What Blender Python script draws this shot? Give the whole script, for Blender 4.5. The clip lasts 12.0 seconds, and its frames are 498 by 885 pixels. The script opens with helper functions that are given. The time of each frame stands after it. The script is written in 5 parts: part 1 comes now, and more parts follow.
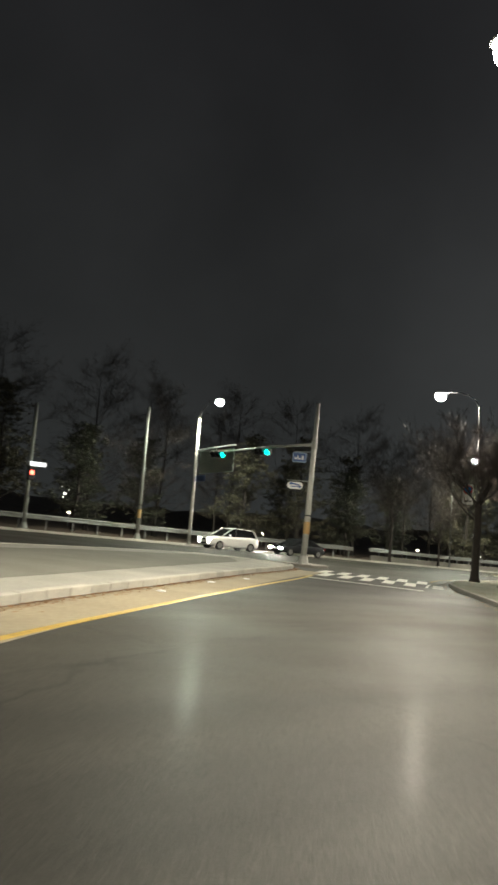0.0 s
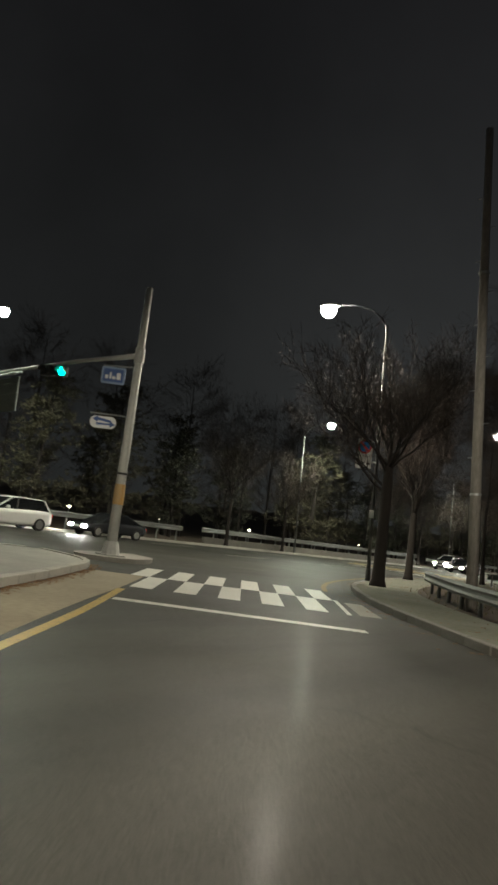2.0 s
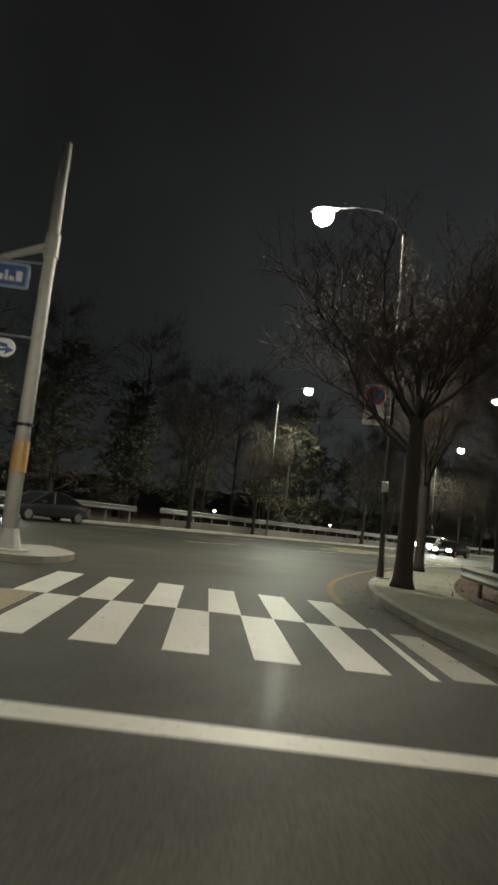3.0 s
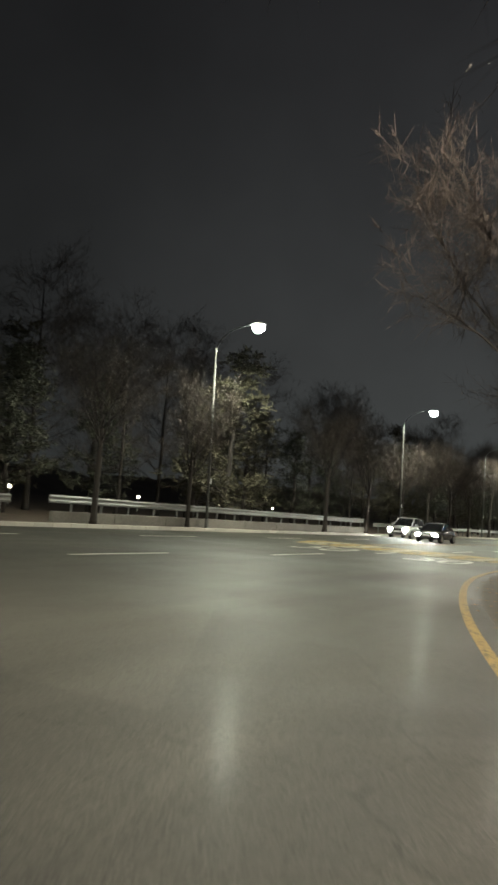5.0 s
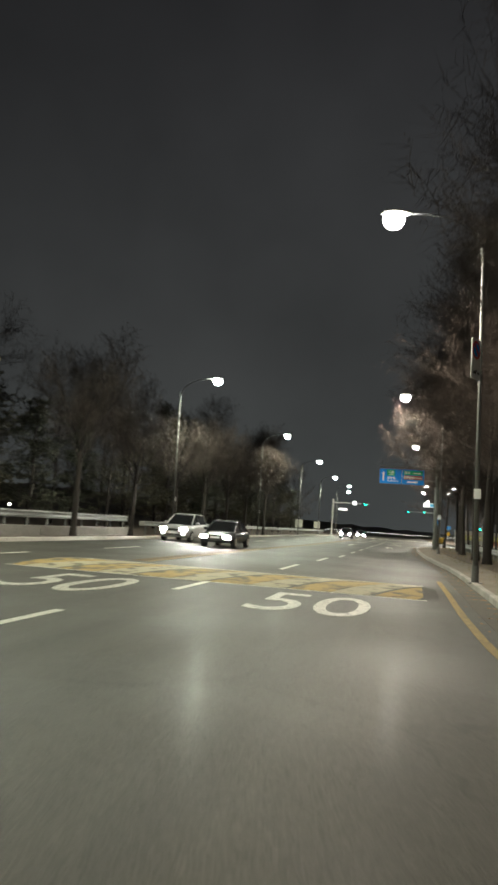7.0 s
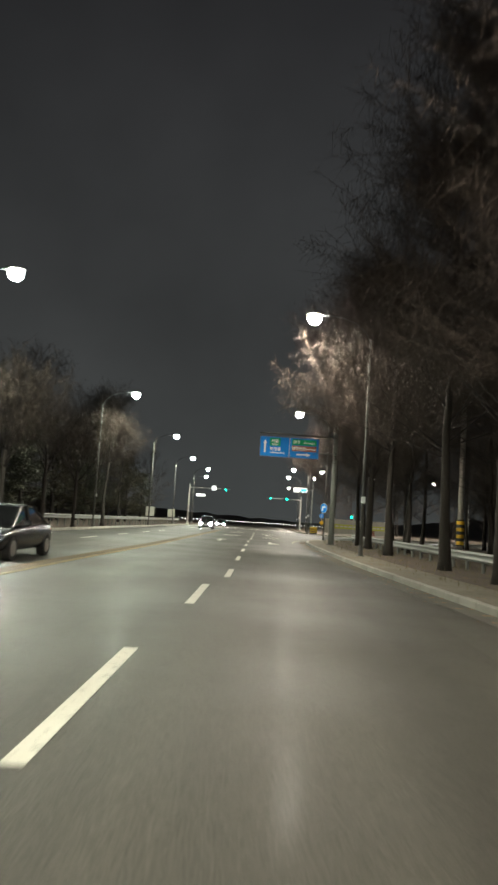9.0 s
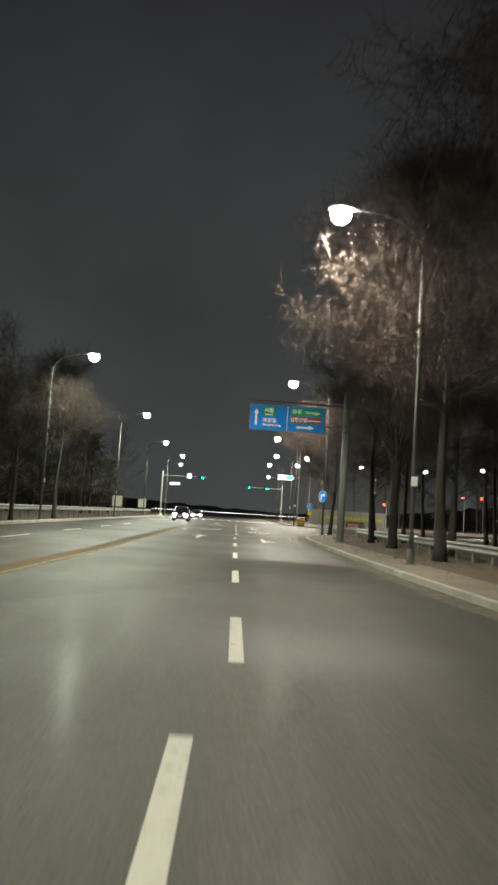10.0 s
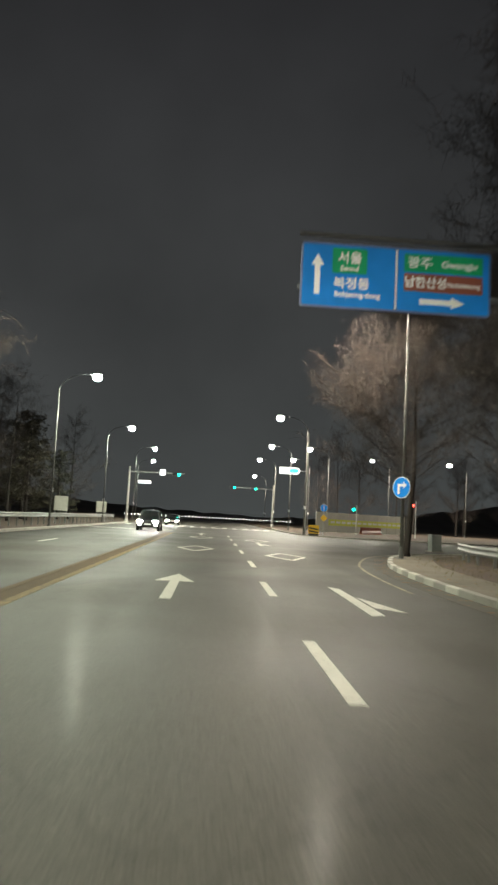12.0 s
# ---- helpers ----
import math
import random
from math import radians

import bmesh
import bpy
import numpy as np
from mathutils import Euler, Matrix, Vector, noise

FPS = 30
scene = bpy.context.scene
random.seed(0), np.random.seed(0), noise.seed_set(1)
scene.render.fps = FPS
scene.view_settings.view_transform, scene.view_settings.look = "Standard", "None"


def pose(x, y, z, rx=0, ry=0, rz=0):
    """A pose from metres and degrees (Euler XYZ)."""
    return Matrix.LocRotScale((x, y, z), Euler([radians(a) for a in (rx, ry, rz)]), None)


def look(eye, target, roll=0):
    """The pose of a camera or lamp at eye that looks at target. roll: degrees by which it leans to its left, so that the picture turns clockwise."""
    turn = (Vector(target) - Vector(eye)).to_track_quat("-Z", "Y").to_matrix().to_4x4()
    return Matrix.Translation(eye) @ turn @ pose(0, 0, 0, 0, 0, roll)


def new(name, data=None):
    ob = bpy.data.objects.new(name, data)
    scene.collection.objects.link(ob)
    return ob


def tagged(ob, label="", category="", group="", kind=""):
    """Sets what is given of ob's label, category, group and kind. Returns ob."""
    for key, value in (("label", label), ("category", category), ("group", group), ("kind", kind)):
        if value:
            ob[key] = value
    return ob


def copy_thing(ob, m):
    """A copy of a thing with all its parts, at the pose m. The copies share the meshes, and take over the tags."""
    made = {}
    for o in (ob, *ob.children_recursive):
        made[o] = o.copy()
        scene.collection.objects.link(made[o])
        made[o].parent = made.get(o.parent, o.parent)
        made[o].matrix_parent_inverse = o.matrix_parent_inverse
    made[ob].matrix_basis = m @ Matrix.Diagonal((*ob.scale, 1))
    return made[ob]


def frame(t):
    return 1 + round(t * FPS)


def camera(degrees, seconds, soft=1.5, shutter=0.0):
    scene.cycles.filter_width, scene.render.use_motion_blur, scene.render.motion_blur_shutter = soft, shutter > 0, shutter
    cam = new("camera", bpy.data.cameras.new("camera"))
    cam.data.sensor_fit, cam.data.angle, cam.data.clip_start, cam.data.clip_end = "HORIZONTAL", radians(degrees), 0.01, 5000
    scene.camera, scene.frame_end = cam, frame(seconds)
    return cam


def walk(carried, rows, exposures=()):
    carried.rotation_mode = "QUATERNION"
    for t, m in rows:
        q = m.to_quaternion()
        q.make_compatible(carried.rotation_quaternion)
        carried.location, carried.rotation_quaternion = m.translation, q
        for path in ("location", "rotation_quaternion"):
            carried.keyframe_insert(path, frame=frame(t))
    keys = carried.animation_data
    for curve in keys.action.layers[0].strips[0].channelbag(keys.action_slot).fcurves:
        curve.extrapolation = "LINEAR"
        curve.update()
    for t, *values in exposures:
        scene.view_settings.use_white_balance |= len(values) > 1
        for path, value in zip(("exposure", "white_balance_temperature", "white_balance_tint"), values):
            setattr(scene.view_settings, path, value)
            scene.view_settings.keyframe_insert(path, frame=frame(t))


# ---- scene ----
cam = camera(37.21, 12.0, soft=2.8, shutter=0.4)

PATH = [
    (0, (36.876, -82.308, 1.431), (28.842, -76.480, 2.648), 6.09),
    (0.5, (33.591, -79.804, 1.429), (25.997, -73.417, 2.667), 6.59),
    (1, (30.380, -77.300, 1.428), (23.277, -70.380, 2.715), 6.98),
    (1.5, (27.539, -74.495, 1.427), (20.858, -67.165, 2.711), 7.16),
    (2, (24.766, -71.424, 1.418), (18.353, -63.843, 2.610), 7.38),
    (2.5, (22.134, -68.363, 1.389), (15.938, -60.589, 2.472), 7.36),
    (4.5, (12.388, -56.022, 1.410), (6.859, -47.735, 2.280), 4.88),
    (5, (10.266, -53.001, 1.420), (5.053, -44.513, 2.303), 4.67),
    (5.5, (8.224, -50.064, 1.420), (3.616, -41.236, 2.330), 4.48),
    (6, (6.383, -46.412, 1.418), (2.555, -37.225, 2.390), 3.80),
    (6.5, (4.857, -42.526, 1.416), (1.945, -33.018, 2.476), 3.56),
    (7, (3.479, -38.276, 1.417), (1.302, -28.575, 2.494), 3.96),
    (7.5, (2.435, -33.921, 1.421), (0.860, -24.104, 2.490), 4.14),
    (9.5, (0.331, -12.972, 1.416), (0.355, -3.024, 2.428), 3.60),
    (10, (-0.105, -7.185, 1.417), (0.028, 2.770, 2.364), 3.58),
    (10.5, (-0.515, -1.218, 1.420), (-0.343, 8.735, 2.374), 3.46),
    (11, (-0.863, 4.929, 1.417), (-0.626, 14.876, 2.417), 3.38),
    (11.5, (-1.096, 11.367, 1.422), (-0.778, 21.309, 2.444), 3.27),
    (12, (-1.238, 18.031, 1.418), (-0.790, 27.968, 2.438), 3.01),
]
walk(cam, [(t, look(eye, target, roll)) for t, eye, target, roll in PATH],
     exposures=[(0.0, 0.3), (0.6, 0.1), (1.0, -0.05), (1.5, -0.38), (2.0, -0.48), (2.5, -0.48), (4.5, 0.0), (7.5, 0.05), (9.5, 0.05), (10.5, 0.3), (12.0, 0.2)])

# ---------------------------------------------------------------- world and lamp light
world = bpy.data.worlds.new("night_sky")
scene.world = world
world.use_nodes = True
wn = world.node_tree
wn.nodes.clear()
w_out = wn.nodes.new("ShaderNodeOutputWorld")
w_bg = wn.nodes.new("ShaderNodeBackground")
w_tc = wn.nodes.new("ShaderNodeTexCoord")
w_sep = wn.nodes.new("ShaderNodeSeparateXYZ")
w_ramp = wn.nodes.new("ShaderNodeValToRGB")
w_noise = wn.nodes.new("ShaderNodeTexNoise")
w_noise.inputs["Scale"].default_value = 3.2
w_noise.inputs["Detail"].default_value = 4
w_mix = wn.nodes.new("ShaderNodeMix")
w_mix.data_type = "RGBA"
w_mix.blend_type = "MULTIPLY"
w_mix.inputs[0].default_value = 0.6
wn.links.new(w_tc.outputs["Generated"], w_sep.inputs[0])
wn.links.new(w_sep.outputs["Z"], w_ramp.inputs[0])
wn.links.new(w_tc.outputs["Generated"], w_noise.inputs["Vector"])
wn.links.new(w_ramp.outputs[0], w_mix.inputs[6])
wn.links.new(w_noise.outputs["Fac"], w_mix.inputs[7])
w_side = wn.nodes.new("ShaderNodeMapRange")
w_side.interpolation_type = "SMOOTHSTEP"
w_side.inputs[1].default_value, w_side.inputs[2].default_value = 0.55, 1.0
w_side.inputs[3].default_value, w_side.inputs[4].default_value = 0.58, 1.38
wn.links.new(w_sep.outputs["Y"], w_side.inputs[0])
w_glow = wn.nodes.new("ShaderNodeVectorMath")
w_glow.operation = "SCALE"
wn.links.new(w_mix.outputs[2], w_glow.inputs[0])
wn.links.new(w_side.outputs[0], w_glow.inputs["Scale"])
wn.links.new(w_glow.outputs[0], w_bg.inputs["Color"])
wn.links.new(w_bg.outputs[0], w_out.inputs[0])
# city glow: paler near the horizon and to the north, darker overhead
w_ramp.color_ramp.elements[0].position = 0.0
w_ramp.color_ramp.elements[0].color = (0.053, 0.058, 0.057, 1)
w_mid = w_ramp.color_ramp.elements.new(0.2)
w_mid.color = (0.042, 0.0445, 0.0445, 1)
w_ramp.color_ramp.elements[2].position = 0.75
w_ramp.color_ramp.elements[2].color = (0.024, 0.0238, 0.0262, 1)
w_bg.inputs["Strength"].default_value = 1.0

LAMP_WATTS = 6300.0
lamp_light = bpy.data.lights.new("street_lamp_light", "SPOT")
lamp_light.spot_size = radians(173)
lamp_light.spot_blend = 0.22
lamp_light.energy = LAMP_WATTS * 0.8
lamp_light.color = (1.0, 0.92, 0.74)
lamp_light.shadow_soft_size = 0.22
green_lamp_light = lamp_light.copy()
green_lamp_light.energy = LAMP_WATTS
green_lamp_light.color = (0.95, 1.0, 0.78)
corner_lamp_light = lamp_light.copy()
corner_lamp_light.energy = LAMP_WATTS * 1.05
slip_lamp_light = lamp_light.copy()
slip_lamp_light.energy = LAMP_WATTS * 1.6
beam_light = bpy.data.lights.new("headlight_beam", "SPOT")
beam_light.energy = 60.0
beam_light.color = (1.0, 0.97, 0.90)
beam_light.spot_size = radians(50)
beam_light.spot_blend = 0.9
beam_light.shadow_soft_size = 0.08


# ---------------------------------------------------------------- materials
def material(name, colour, rough=0.6, metal=0.0, vary=0.25, fine=18.0, broad=0.6, bump=0.15, second=None, emit=0.0,
             emit_colour=None, rough_vary=0.0, island=False, stretch=(1, 1, 1), spec=0.5):
    """A surface with two scales of colour variation and a fine relief, at true size (object space)."""
    m = bpy.data.materials.new(name)
    m.use_nodes = True
    nt = m.node_tree
    b = nt.nodes["Principled BSDF"]
    b.inputs["Metallic"].default_value = metal
    b.inputs["Roughness"].default_value = rough
    b.inputs["Specular IOR Level"].default_value = spec
    geo = nt.nodes.new("ShaderNodeNewGeometry")
    vec = geo.outputs["Position"]
    if stretch != (1, 1, 1):
        mp = nt.nodes.new("ShaderNodeMapping")
        mp.inputs["Scale"].default_value = stretch
        nt.links.new(vec, mp.inputs["Vector"])
        vec = mp.outputs[0]
    n1 = nt.nodes.new("ShaderNodeTexNoise")
    n1.inputs["Scale"].default_value = broad
    n1.inputs["Detail"].default_value = 5
    n2 = nt.nodes.new("ShaderNodeTexNoise")
    n2.inputs["Scale"].default_value = fine
    n2.inputs["Detail"].default_value = 6
    nt.links.new(vec, n1.inputs["Vector"])
    nt.links.new(vec, n2.inputs["Vector"])
    add = nt.nodes.new("ShaderNodeMath")
    add.operation = "ADD"
    nt.links.new(n1.outputs["Fac"], add.inputs[0])
    nt.links.new(n2.outputs["Fac"], add.inputs[1])
    last = add.outputs[0]
    if island:
        oi = nt.nodes.new("ShaderNodeObjectInfo")
        ad2 = nt.nodes.new("ShaderNodeMath")
        ad2.operation = "MULTIPLY_ADD"
        ad2.inputs[1].default_value = 0.5
        nt.links.new(oi.outputs["Random"], ad2.inputs[0])
        nt.links.new(last, ad2.inputs[2])
        sub = nt.nodes.new("ShaderNodeMath")
        sub.operation = "SUBTRACT"
        sub.inputs[1].default_value = 0.25
        nt.links.new(ad2.outputs[0], sub.inputs[0])
        last = sub.outputs[0]
    ramp = nt.nodes.new("ShaderNodeMapRange")
    ramp.inputs[1].default_value = 0.55
    ramp.inputs[2].default_value = 1.45
    nt.links.new(last, ramp.inputs[0])
    mix = nt.nodes.new("ShaderNodeMix")
    mix.data_type = "RGBA"
    dark = tuple(c * (1 - vary) for c in colour) if second is None else second
    light = tuple(min(1.0, c * (1 + vary)) for c in colour) if second is None else colour
    mix.inputs[6].default_value = (*dark, 1)
    mix.inputs[7].default_value = (*light, 1)
    nt.links.new(ramp.outputs[0], mix.inputs[0])
    nt.links.new(mix.outputs[2], b.inputs["Base Color"])
    if rough_vary:
        rr = nt.nodes.new("ShaderNodeMapRange")
        rr.inputs[1].default_value = 0.35
        rr.inputs[2].default_value = 0.65
        rr.inputs[3].default_value = rough - rough_vary
        rr.inputs[4].default_value = rough + rough_vary
        nt.links.new(n1.outputs["Fac"], rr.inputs[0])
        nt.links.new(rr.outputs[0], b.inputs["Roughness"])
    if bump:
        bp = nt.nodes.new("ShaderNodeBump")
        bp.inputs["Strength"].default_value = bump
        bp.inputs["Distance"].default_value = 0.01
        nt.links.new(n2.outputs["Fac"], bp.inputs["Height"])
        nt.links.new(bp.outputs[0], b.inputs["Normal"])
    if emit:
        b.inputs["Emission Color"].default_value = (*(emit_colour or colour), 1)
        b.inputs["Emission Strength"].default_value = emit
    return m


def worn_paint(name, colour, under, rough=0.5, wear=0.42, spec=0.5, patch=9.0):
    """Road paint with the asphalt showing through where it is worn away."""
    m = material(name, colour, rough, 0, 0.12, 40.0, 1.2, 0.2, spec=spec)
    nt = m.node_tree
    b = nt.nodes["Principled BSDF"]
    old = b.inputs["Base Color"].links[0].from_socket
    geo = nt.nodes.new("ShaderNodeNewGeometry")
    n = nt.nodes.new("ShaderNodeTexNoise")
    n.inputs["Scale"].default_value = patch
    n.inputs["Detail"].default_value = 8
    n.inputs["Roughness"].default_value = 0.75 if patch > 5 else 0.62
    nt.links.new(geo.outputs["Position"], n.inputs["Vector"])
    r = nt.nodes.new("ShaderNodeMapRange")
    r.inputs[1].default_value = wear - 0.07
    r.inputs[2].default_value = wear + 0.03
    nt.links.new(n.outputs["Fac"], r.inputs[0])
    mix = nt.nodes.new("ShaderNodeMix")
    mix.data_type = "RGBA"
    mix.inputs[6].default_value = (*under, 1)
    nt.links.new(r.outputs[0], mix.inputs[0])
    nt.links.new(old, mix.inputs[7])
    nt.links.new(mix.outputs[2], b.inputs["Base Color"])
    return m


ASPHALT = material("asphalt", (0.067, 0.063, 0.052), 0.62, 0, 0.0, 60.0, 0.22, 0.45, second=(0.037, 0.0345, 0.0295), rough_vary=0.07, spec=0.2)
OLD_ASPHALT = material("old_asphalt", (0.30, 0.29, 0.245), 0.9, 0, 0.0, 16.0, 0.45, 0.5, second=(0.17, 0.165, 0.14))
CONCRETE = material("concrete", (0.27, 0.255, 0.225), 0.85, 0, 0.25, 26.0, 0.9, 0.3, island=True)
CONCRETE_PAVING = material("concrete_paving", (0.40, 0.385, 0.34), 0.85, 0, 0.3, 14.0, 0.5, 0.3)
OLD_CONCRETE = material("old_dirty_concrete", (0.17, 0.16, 0.14), 0.9, 0, 0.35, 14.0, 0.7, 0.4, island=True)
MOSSY_PAVING = material("mossy_worn_paving", (0.31, 0.30, 0.25), 0.9, 0, 0.0, 8.0, 0.55, 0.5, second=(0.13, 0.135, 0.085))
DUSTY_PAVING = material("dusty_worn_paving", (0.20, 0.175, 0.135), 0.9, 0, 0.0, 6.0, 0.6, 0.5, second=(0.085, 0.066, 0.045))
GUTTER_DIRT = material("dirty_gutter", (0.10, 0.088, 0.068), 0.9, 0, 0.0, 10.0, 0.8, 0.4, second=(0.048, 0.040, 0.031))
TAN_CONCRETE = material("tan_concrete", (0.44, 0.37, 0.25), 0.9, 0, 0.0, 9.0, 0.5, 0.4, second=(0.24, 0.2, 0.14))
SOIL = material("soil", (0.085, 0.065, 0.045), 0.95, 0, 0.4, 12.0, 0.5, 0.6)
VERGE = material("verge_earth", (0.105, 0.068, 0.045), 0.95, 0, 0.0, 9.0, 0.7, 0.8, second=(0.040, 0.027, 0.019))


def weather_asphalt(m):
    """Adds stone speckle, long wheel-track streaks, darker patches and fine cracks."""
    nt = m.node_tree
    b = nt.nodes["Principled BSDF"]
    col = b.inputs["Base Color"].links[0].from_socket
    pos = nt.nodes.new("ShaderNodeNewGeometry").outputs["Position"]

    def scaled(sx, sy):
        mp = nt.nodes.new("ShaderNodeMapping")
        mp.inputs["Scale"].default_value = (sx, sy, 1)
        nt.links.new(pos, mp.inputs["Vector"])
        return mp.outputs[0]

    def multiply(base, fac, low, high, lo_in, hi_in):
        r = nt.nodes.new("ShaderNodeMapRange")
        r.inputs[1].default_value, r.inputs[2].default_value, r.inputs[3].default_value, r.inputs[4].default_value = lo_in, hi_in, low, high
        nt.links.new(fac, r.inputs[0])
        v = nt.nodes.new("ShaderNodeVectorMath")
        v.operation = "SCALE"
        nt.links.new(base, v.inputs[0])
        nt.links.new(r.outputs[0], v.inputs["Scale"])
        return v.outputs[0]
    streak = nt.nodes.new("ShaderNodeTexNoise")
    streak.inputs["Scale"].default_value = 1.0
    streak.inputs["Detail"].default_value = 3
    nt.links.new(scaled(0.9, 0.035), streak.inputs["Vector"])
    col = multiply(col, streak.outputs["Fac"], 0.72, 1.22, 0.3, 0.7)
    patch = nt.nodes.new("ShaderNodeTexVoronoi")
    patch.inputs["Scale"].default_value = 0.16
    nt.links.new(scaled(1.0, 0.5), patch.inputs["Vector"])
    sep = nt.nodes.new("ShaderNodeSeparateColor")
    nt.links.new(patch.outputs["Color"], sep.inputs[0])
    col = multiply(col, sep.outputs[0], 0.86, 1.08, 0.2, 0.8)
    stone = nt.nodes.new("ShaderNodeTexVoronoi")
    stone.inputs["Scale"].default_value = 75.0
    nt.links.new(pos, stone.inputs["Vector"])
    sep2 = nt.nodes.new("ShaderNodeSeparateColor")
    nt.links.new(stone.outputs["Color"], sep2.inputs[0])
    col = multiply(col, sep2.outputs[1], 0.55, 1.45, 0.0, 1.0)
    warp = nt.nodes.new("ShaderNodeTexNoise")
    warp.inputs["Scale"].default_value = 1.3
    warp.inputs["Detail"].default_value = 6
    nt.links.new(pos, warp.inputs["Vector"])
    wsum = nt.nodes.new("ShaderNodeVectorMath")
    wsum.operation = "MULTIPLY_ADD"
    wsum.inputs[1].default_value = (0.9, 0.9, 0)
    nt.links.new(warp.outputs["Color"], wsum.inputs[0])
    nt.links.new(pos, wsum.inputs[2])
    crack = nt.nodes.new("ShaderNodeTexVoronoi")
    crack.feature = "DISTANCE_TO_EDGE"
    crack.inputs["Scale"].default_value = 0.22
    nt.links.new(wsum.outputs[0], crack.inputs["Vector"])
    col = multiply(col, crack.outputs["Distance"], 0.68, 1.0, 0.001, 0.004)
    nt.links.new(col, b.inputs["Base Color"])


weather_asphalt(ASPHALT)
road_bsdf = ASPHALT.node_tree.nodes["Principled BSDF"]
road_bsdf.inputs["Coat Weight"].default_value = 0.012
road_bsdf.inputs["Coat Roughness"].default_value = 0.2
WHITE_PAINT = worn_paint("white_road_paint", (0.74, 0.73, 0.66), (0.12, 0.115, 0.10), wear=0.39)
LANE_WHITE = worn_paint("dull_white_lane_paint", (0.50, 0.485, 0.42), (0.12, 0.115, 0.10), rough=0.6, wear=0.41, spec=0.3)
FADED_WHITE = worn_paint("faded_white_road_paint", (0.46, 0.445, 0.38), (0.11, 0.105, 0.09), wear=0.49)
YELLOW_PAINT = worn_paint("yellow_road_paint", (0.55, 0.37, 0.07), (0.16, 0.13, 0.08), wear=0.44)
SHADED_DIRTY_YELLOW = worn_paint("shaded_dirty_yellow_road_paint", (0.10, 0.07, 0.035), (0.062, 0.048, 0.03), wear=0.46, rough=0.85, spec=0.15)
CENTRE_YELLOW = worn_paint("dull_yellow_road_paint", (0.22, 0.152, 0.056), (0.07, 0.055, 0.037), rough=0.8, wear=0.50, spec=0.2)
FADED_YELLOW = worn_paint("faded_yellow_road_paint", (0.27, 0.185, 0.06), (0.085, 0.068, 0.042), rough=0.75, wear=0.48, spec=0.25)
HUMP_WHITE = worn_paint("hump_white_paint", (0.27, 0.245, 0.17), (0.09, 0.08, 0.06), rough=0.75, wear=0.47, spec=0.25, patch=2.0)
HUMP_YELLOW = worn_paint("hump_yellow_paint", (0.26, 0.185, 0.065), (0.085, 0.072, 0.05), rough=0.75, wear=0.47, spec=0.25, patch=1.7)
LAMP_STEEL = material("weathered_lamp_steel", (0.11, 0.11, 0.105), 0.55, 0.3, 0.25, 14.0, 1.0, 0.1, rough_vary=0.1)
GALV = material("galvanised_steel", (0.40, 0.41, 0.41), 0.5, 0.7, 0.2, 22.0, 1.5, 0.1, rough_vary=0.1)
RAIL_STEEL = material("guard_rail_steel", (0.20, 0.205, 0.195), 0.6, 0.4, 0.25, 12.0, 0.8, 0.1, rough_vary=0.1)
POLE_GREY = material("grey_painted_steel", (0.52, 0.52, 0.49), 0.62, 0.0, 0.18, 10.0, 0.9, 0.12)
OLD_STEEL = material("weathered_grey_steel", (0.21, 0.22, 0.205), 0.65, 0.0, 0.25, 12.0, 0.9, 0.15)
POLE_CONCRETE = material("pole_concrete", (0.27, 0.25, 0.225), 0.85, 0, 0.45, 22.0, 0.7, 0.3, stretch=(1, 1, 0.25))
BLACK = material("black_plastic", (0.02, 0.02, 0.02), 0.5, 0, 0.3, 20.0, 1.0, 0.05)
BAND = material("orange_reflective_band", (0.62, 0.33, 0.06), 0.5, 0, 0.0, 14.0, 3.0, 0.1, second=(0.42, 0.34, 0.22))
MAST_BLUE = material("dull_sign_blue", (0.07, 0.13, 0.33), 0.5, 0, 0.15, 4.0, 1.0, 0.02)
PALE_BLUE = material("pale_sign_blue", (0.30, 0.40, 0.58), 0.55, 0, 0.15, 4.0, 1.0, 0.02)
SIGN_BLUE = material("sign_blue", (0.010, 0.24, 0.76), 0.6, 0, 0.10, 3.0, 1.0, 0.02, spec=0.15)
SIGN_GREEN = material("sign_green", (0.010, 0.36, 0.15), 0.6, 0, 0.10, 3.0, 1.0, 0.02, spec=0.15)
SIGN_BROWN = material("sign_brown", (0.24, 0.055, 0.025), 0.4, 0, 0.10, 3.0, 1.0, 0.02)
SIGN_WHITE = material("sign_white", (0.86, 0.86, 0.86), 0.4, 0, 0.06, 6.0, 1.0, 0.02)
SIGN_RED = material("sign_red", (0.55, 0.02, 0.03), 0.4, 0, 0.10, 5.0, 1.0, 0.02)
SIGN_BACK = material("aluminium_sign_back", (0.380, 0.437, 0.399), 0.6, 0.3, 0.15, 5.0, 0.8, 0.05)
SIGN_YELLOW = material("sign_yellow", (0.75, 0.45, 0.03), 0.4, 0, 0.10, 5.0, 1.0, 0.02)
BARK = material("bark", (0.024, 0.019, 0.016), 0.95, 0, 0.4, 30.0, 2.0, 1.0, stretch=(1, 1, 0.22))
TWIG = material("dry_twigs", (0.052, 0.038, 0.031), 0.9, 0, 0.35, 20.0, 0.6, 0.2)
FALLEN_LEAF = material("fallen_leaves", (0.27, 0.14, 0.055), 0.9, 0, 0.5, 7.0, 0.5, 0.2)
PALE_KERB = material("whitened_kerb_concrete", (0.46, 0.445, 0.39), 0.8, 0, 0.25, 22.0, 1.1, 0.3, island=True)
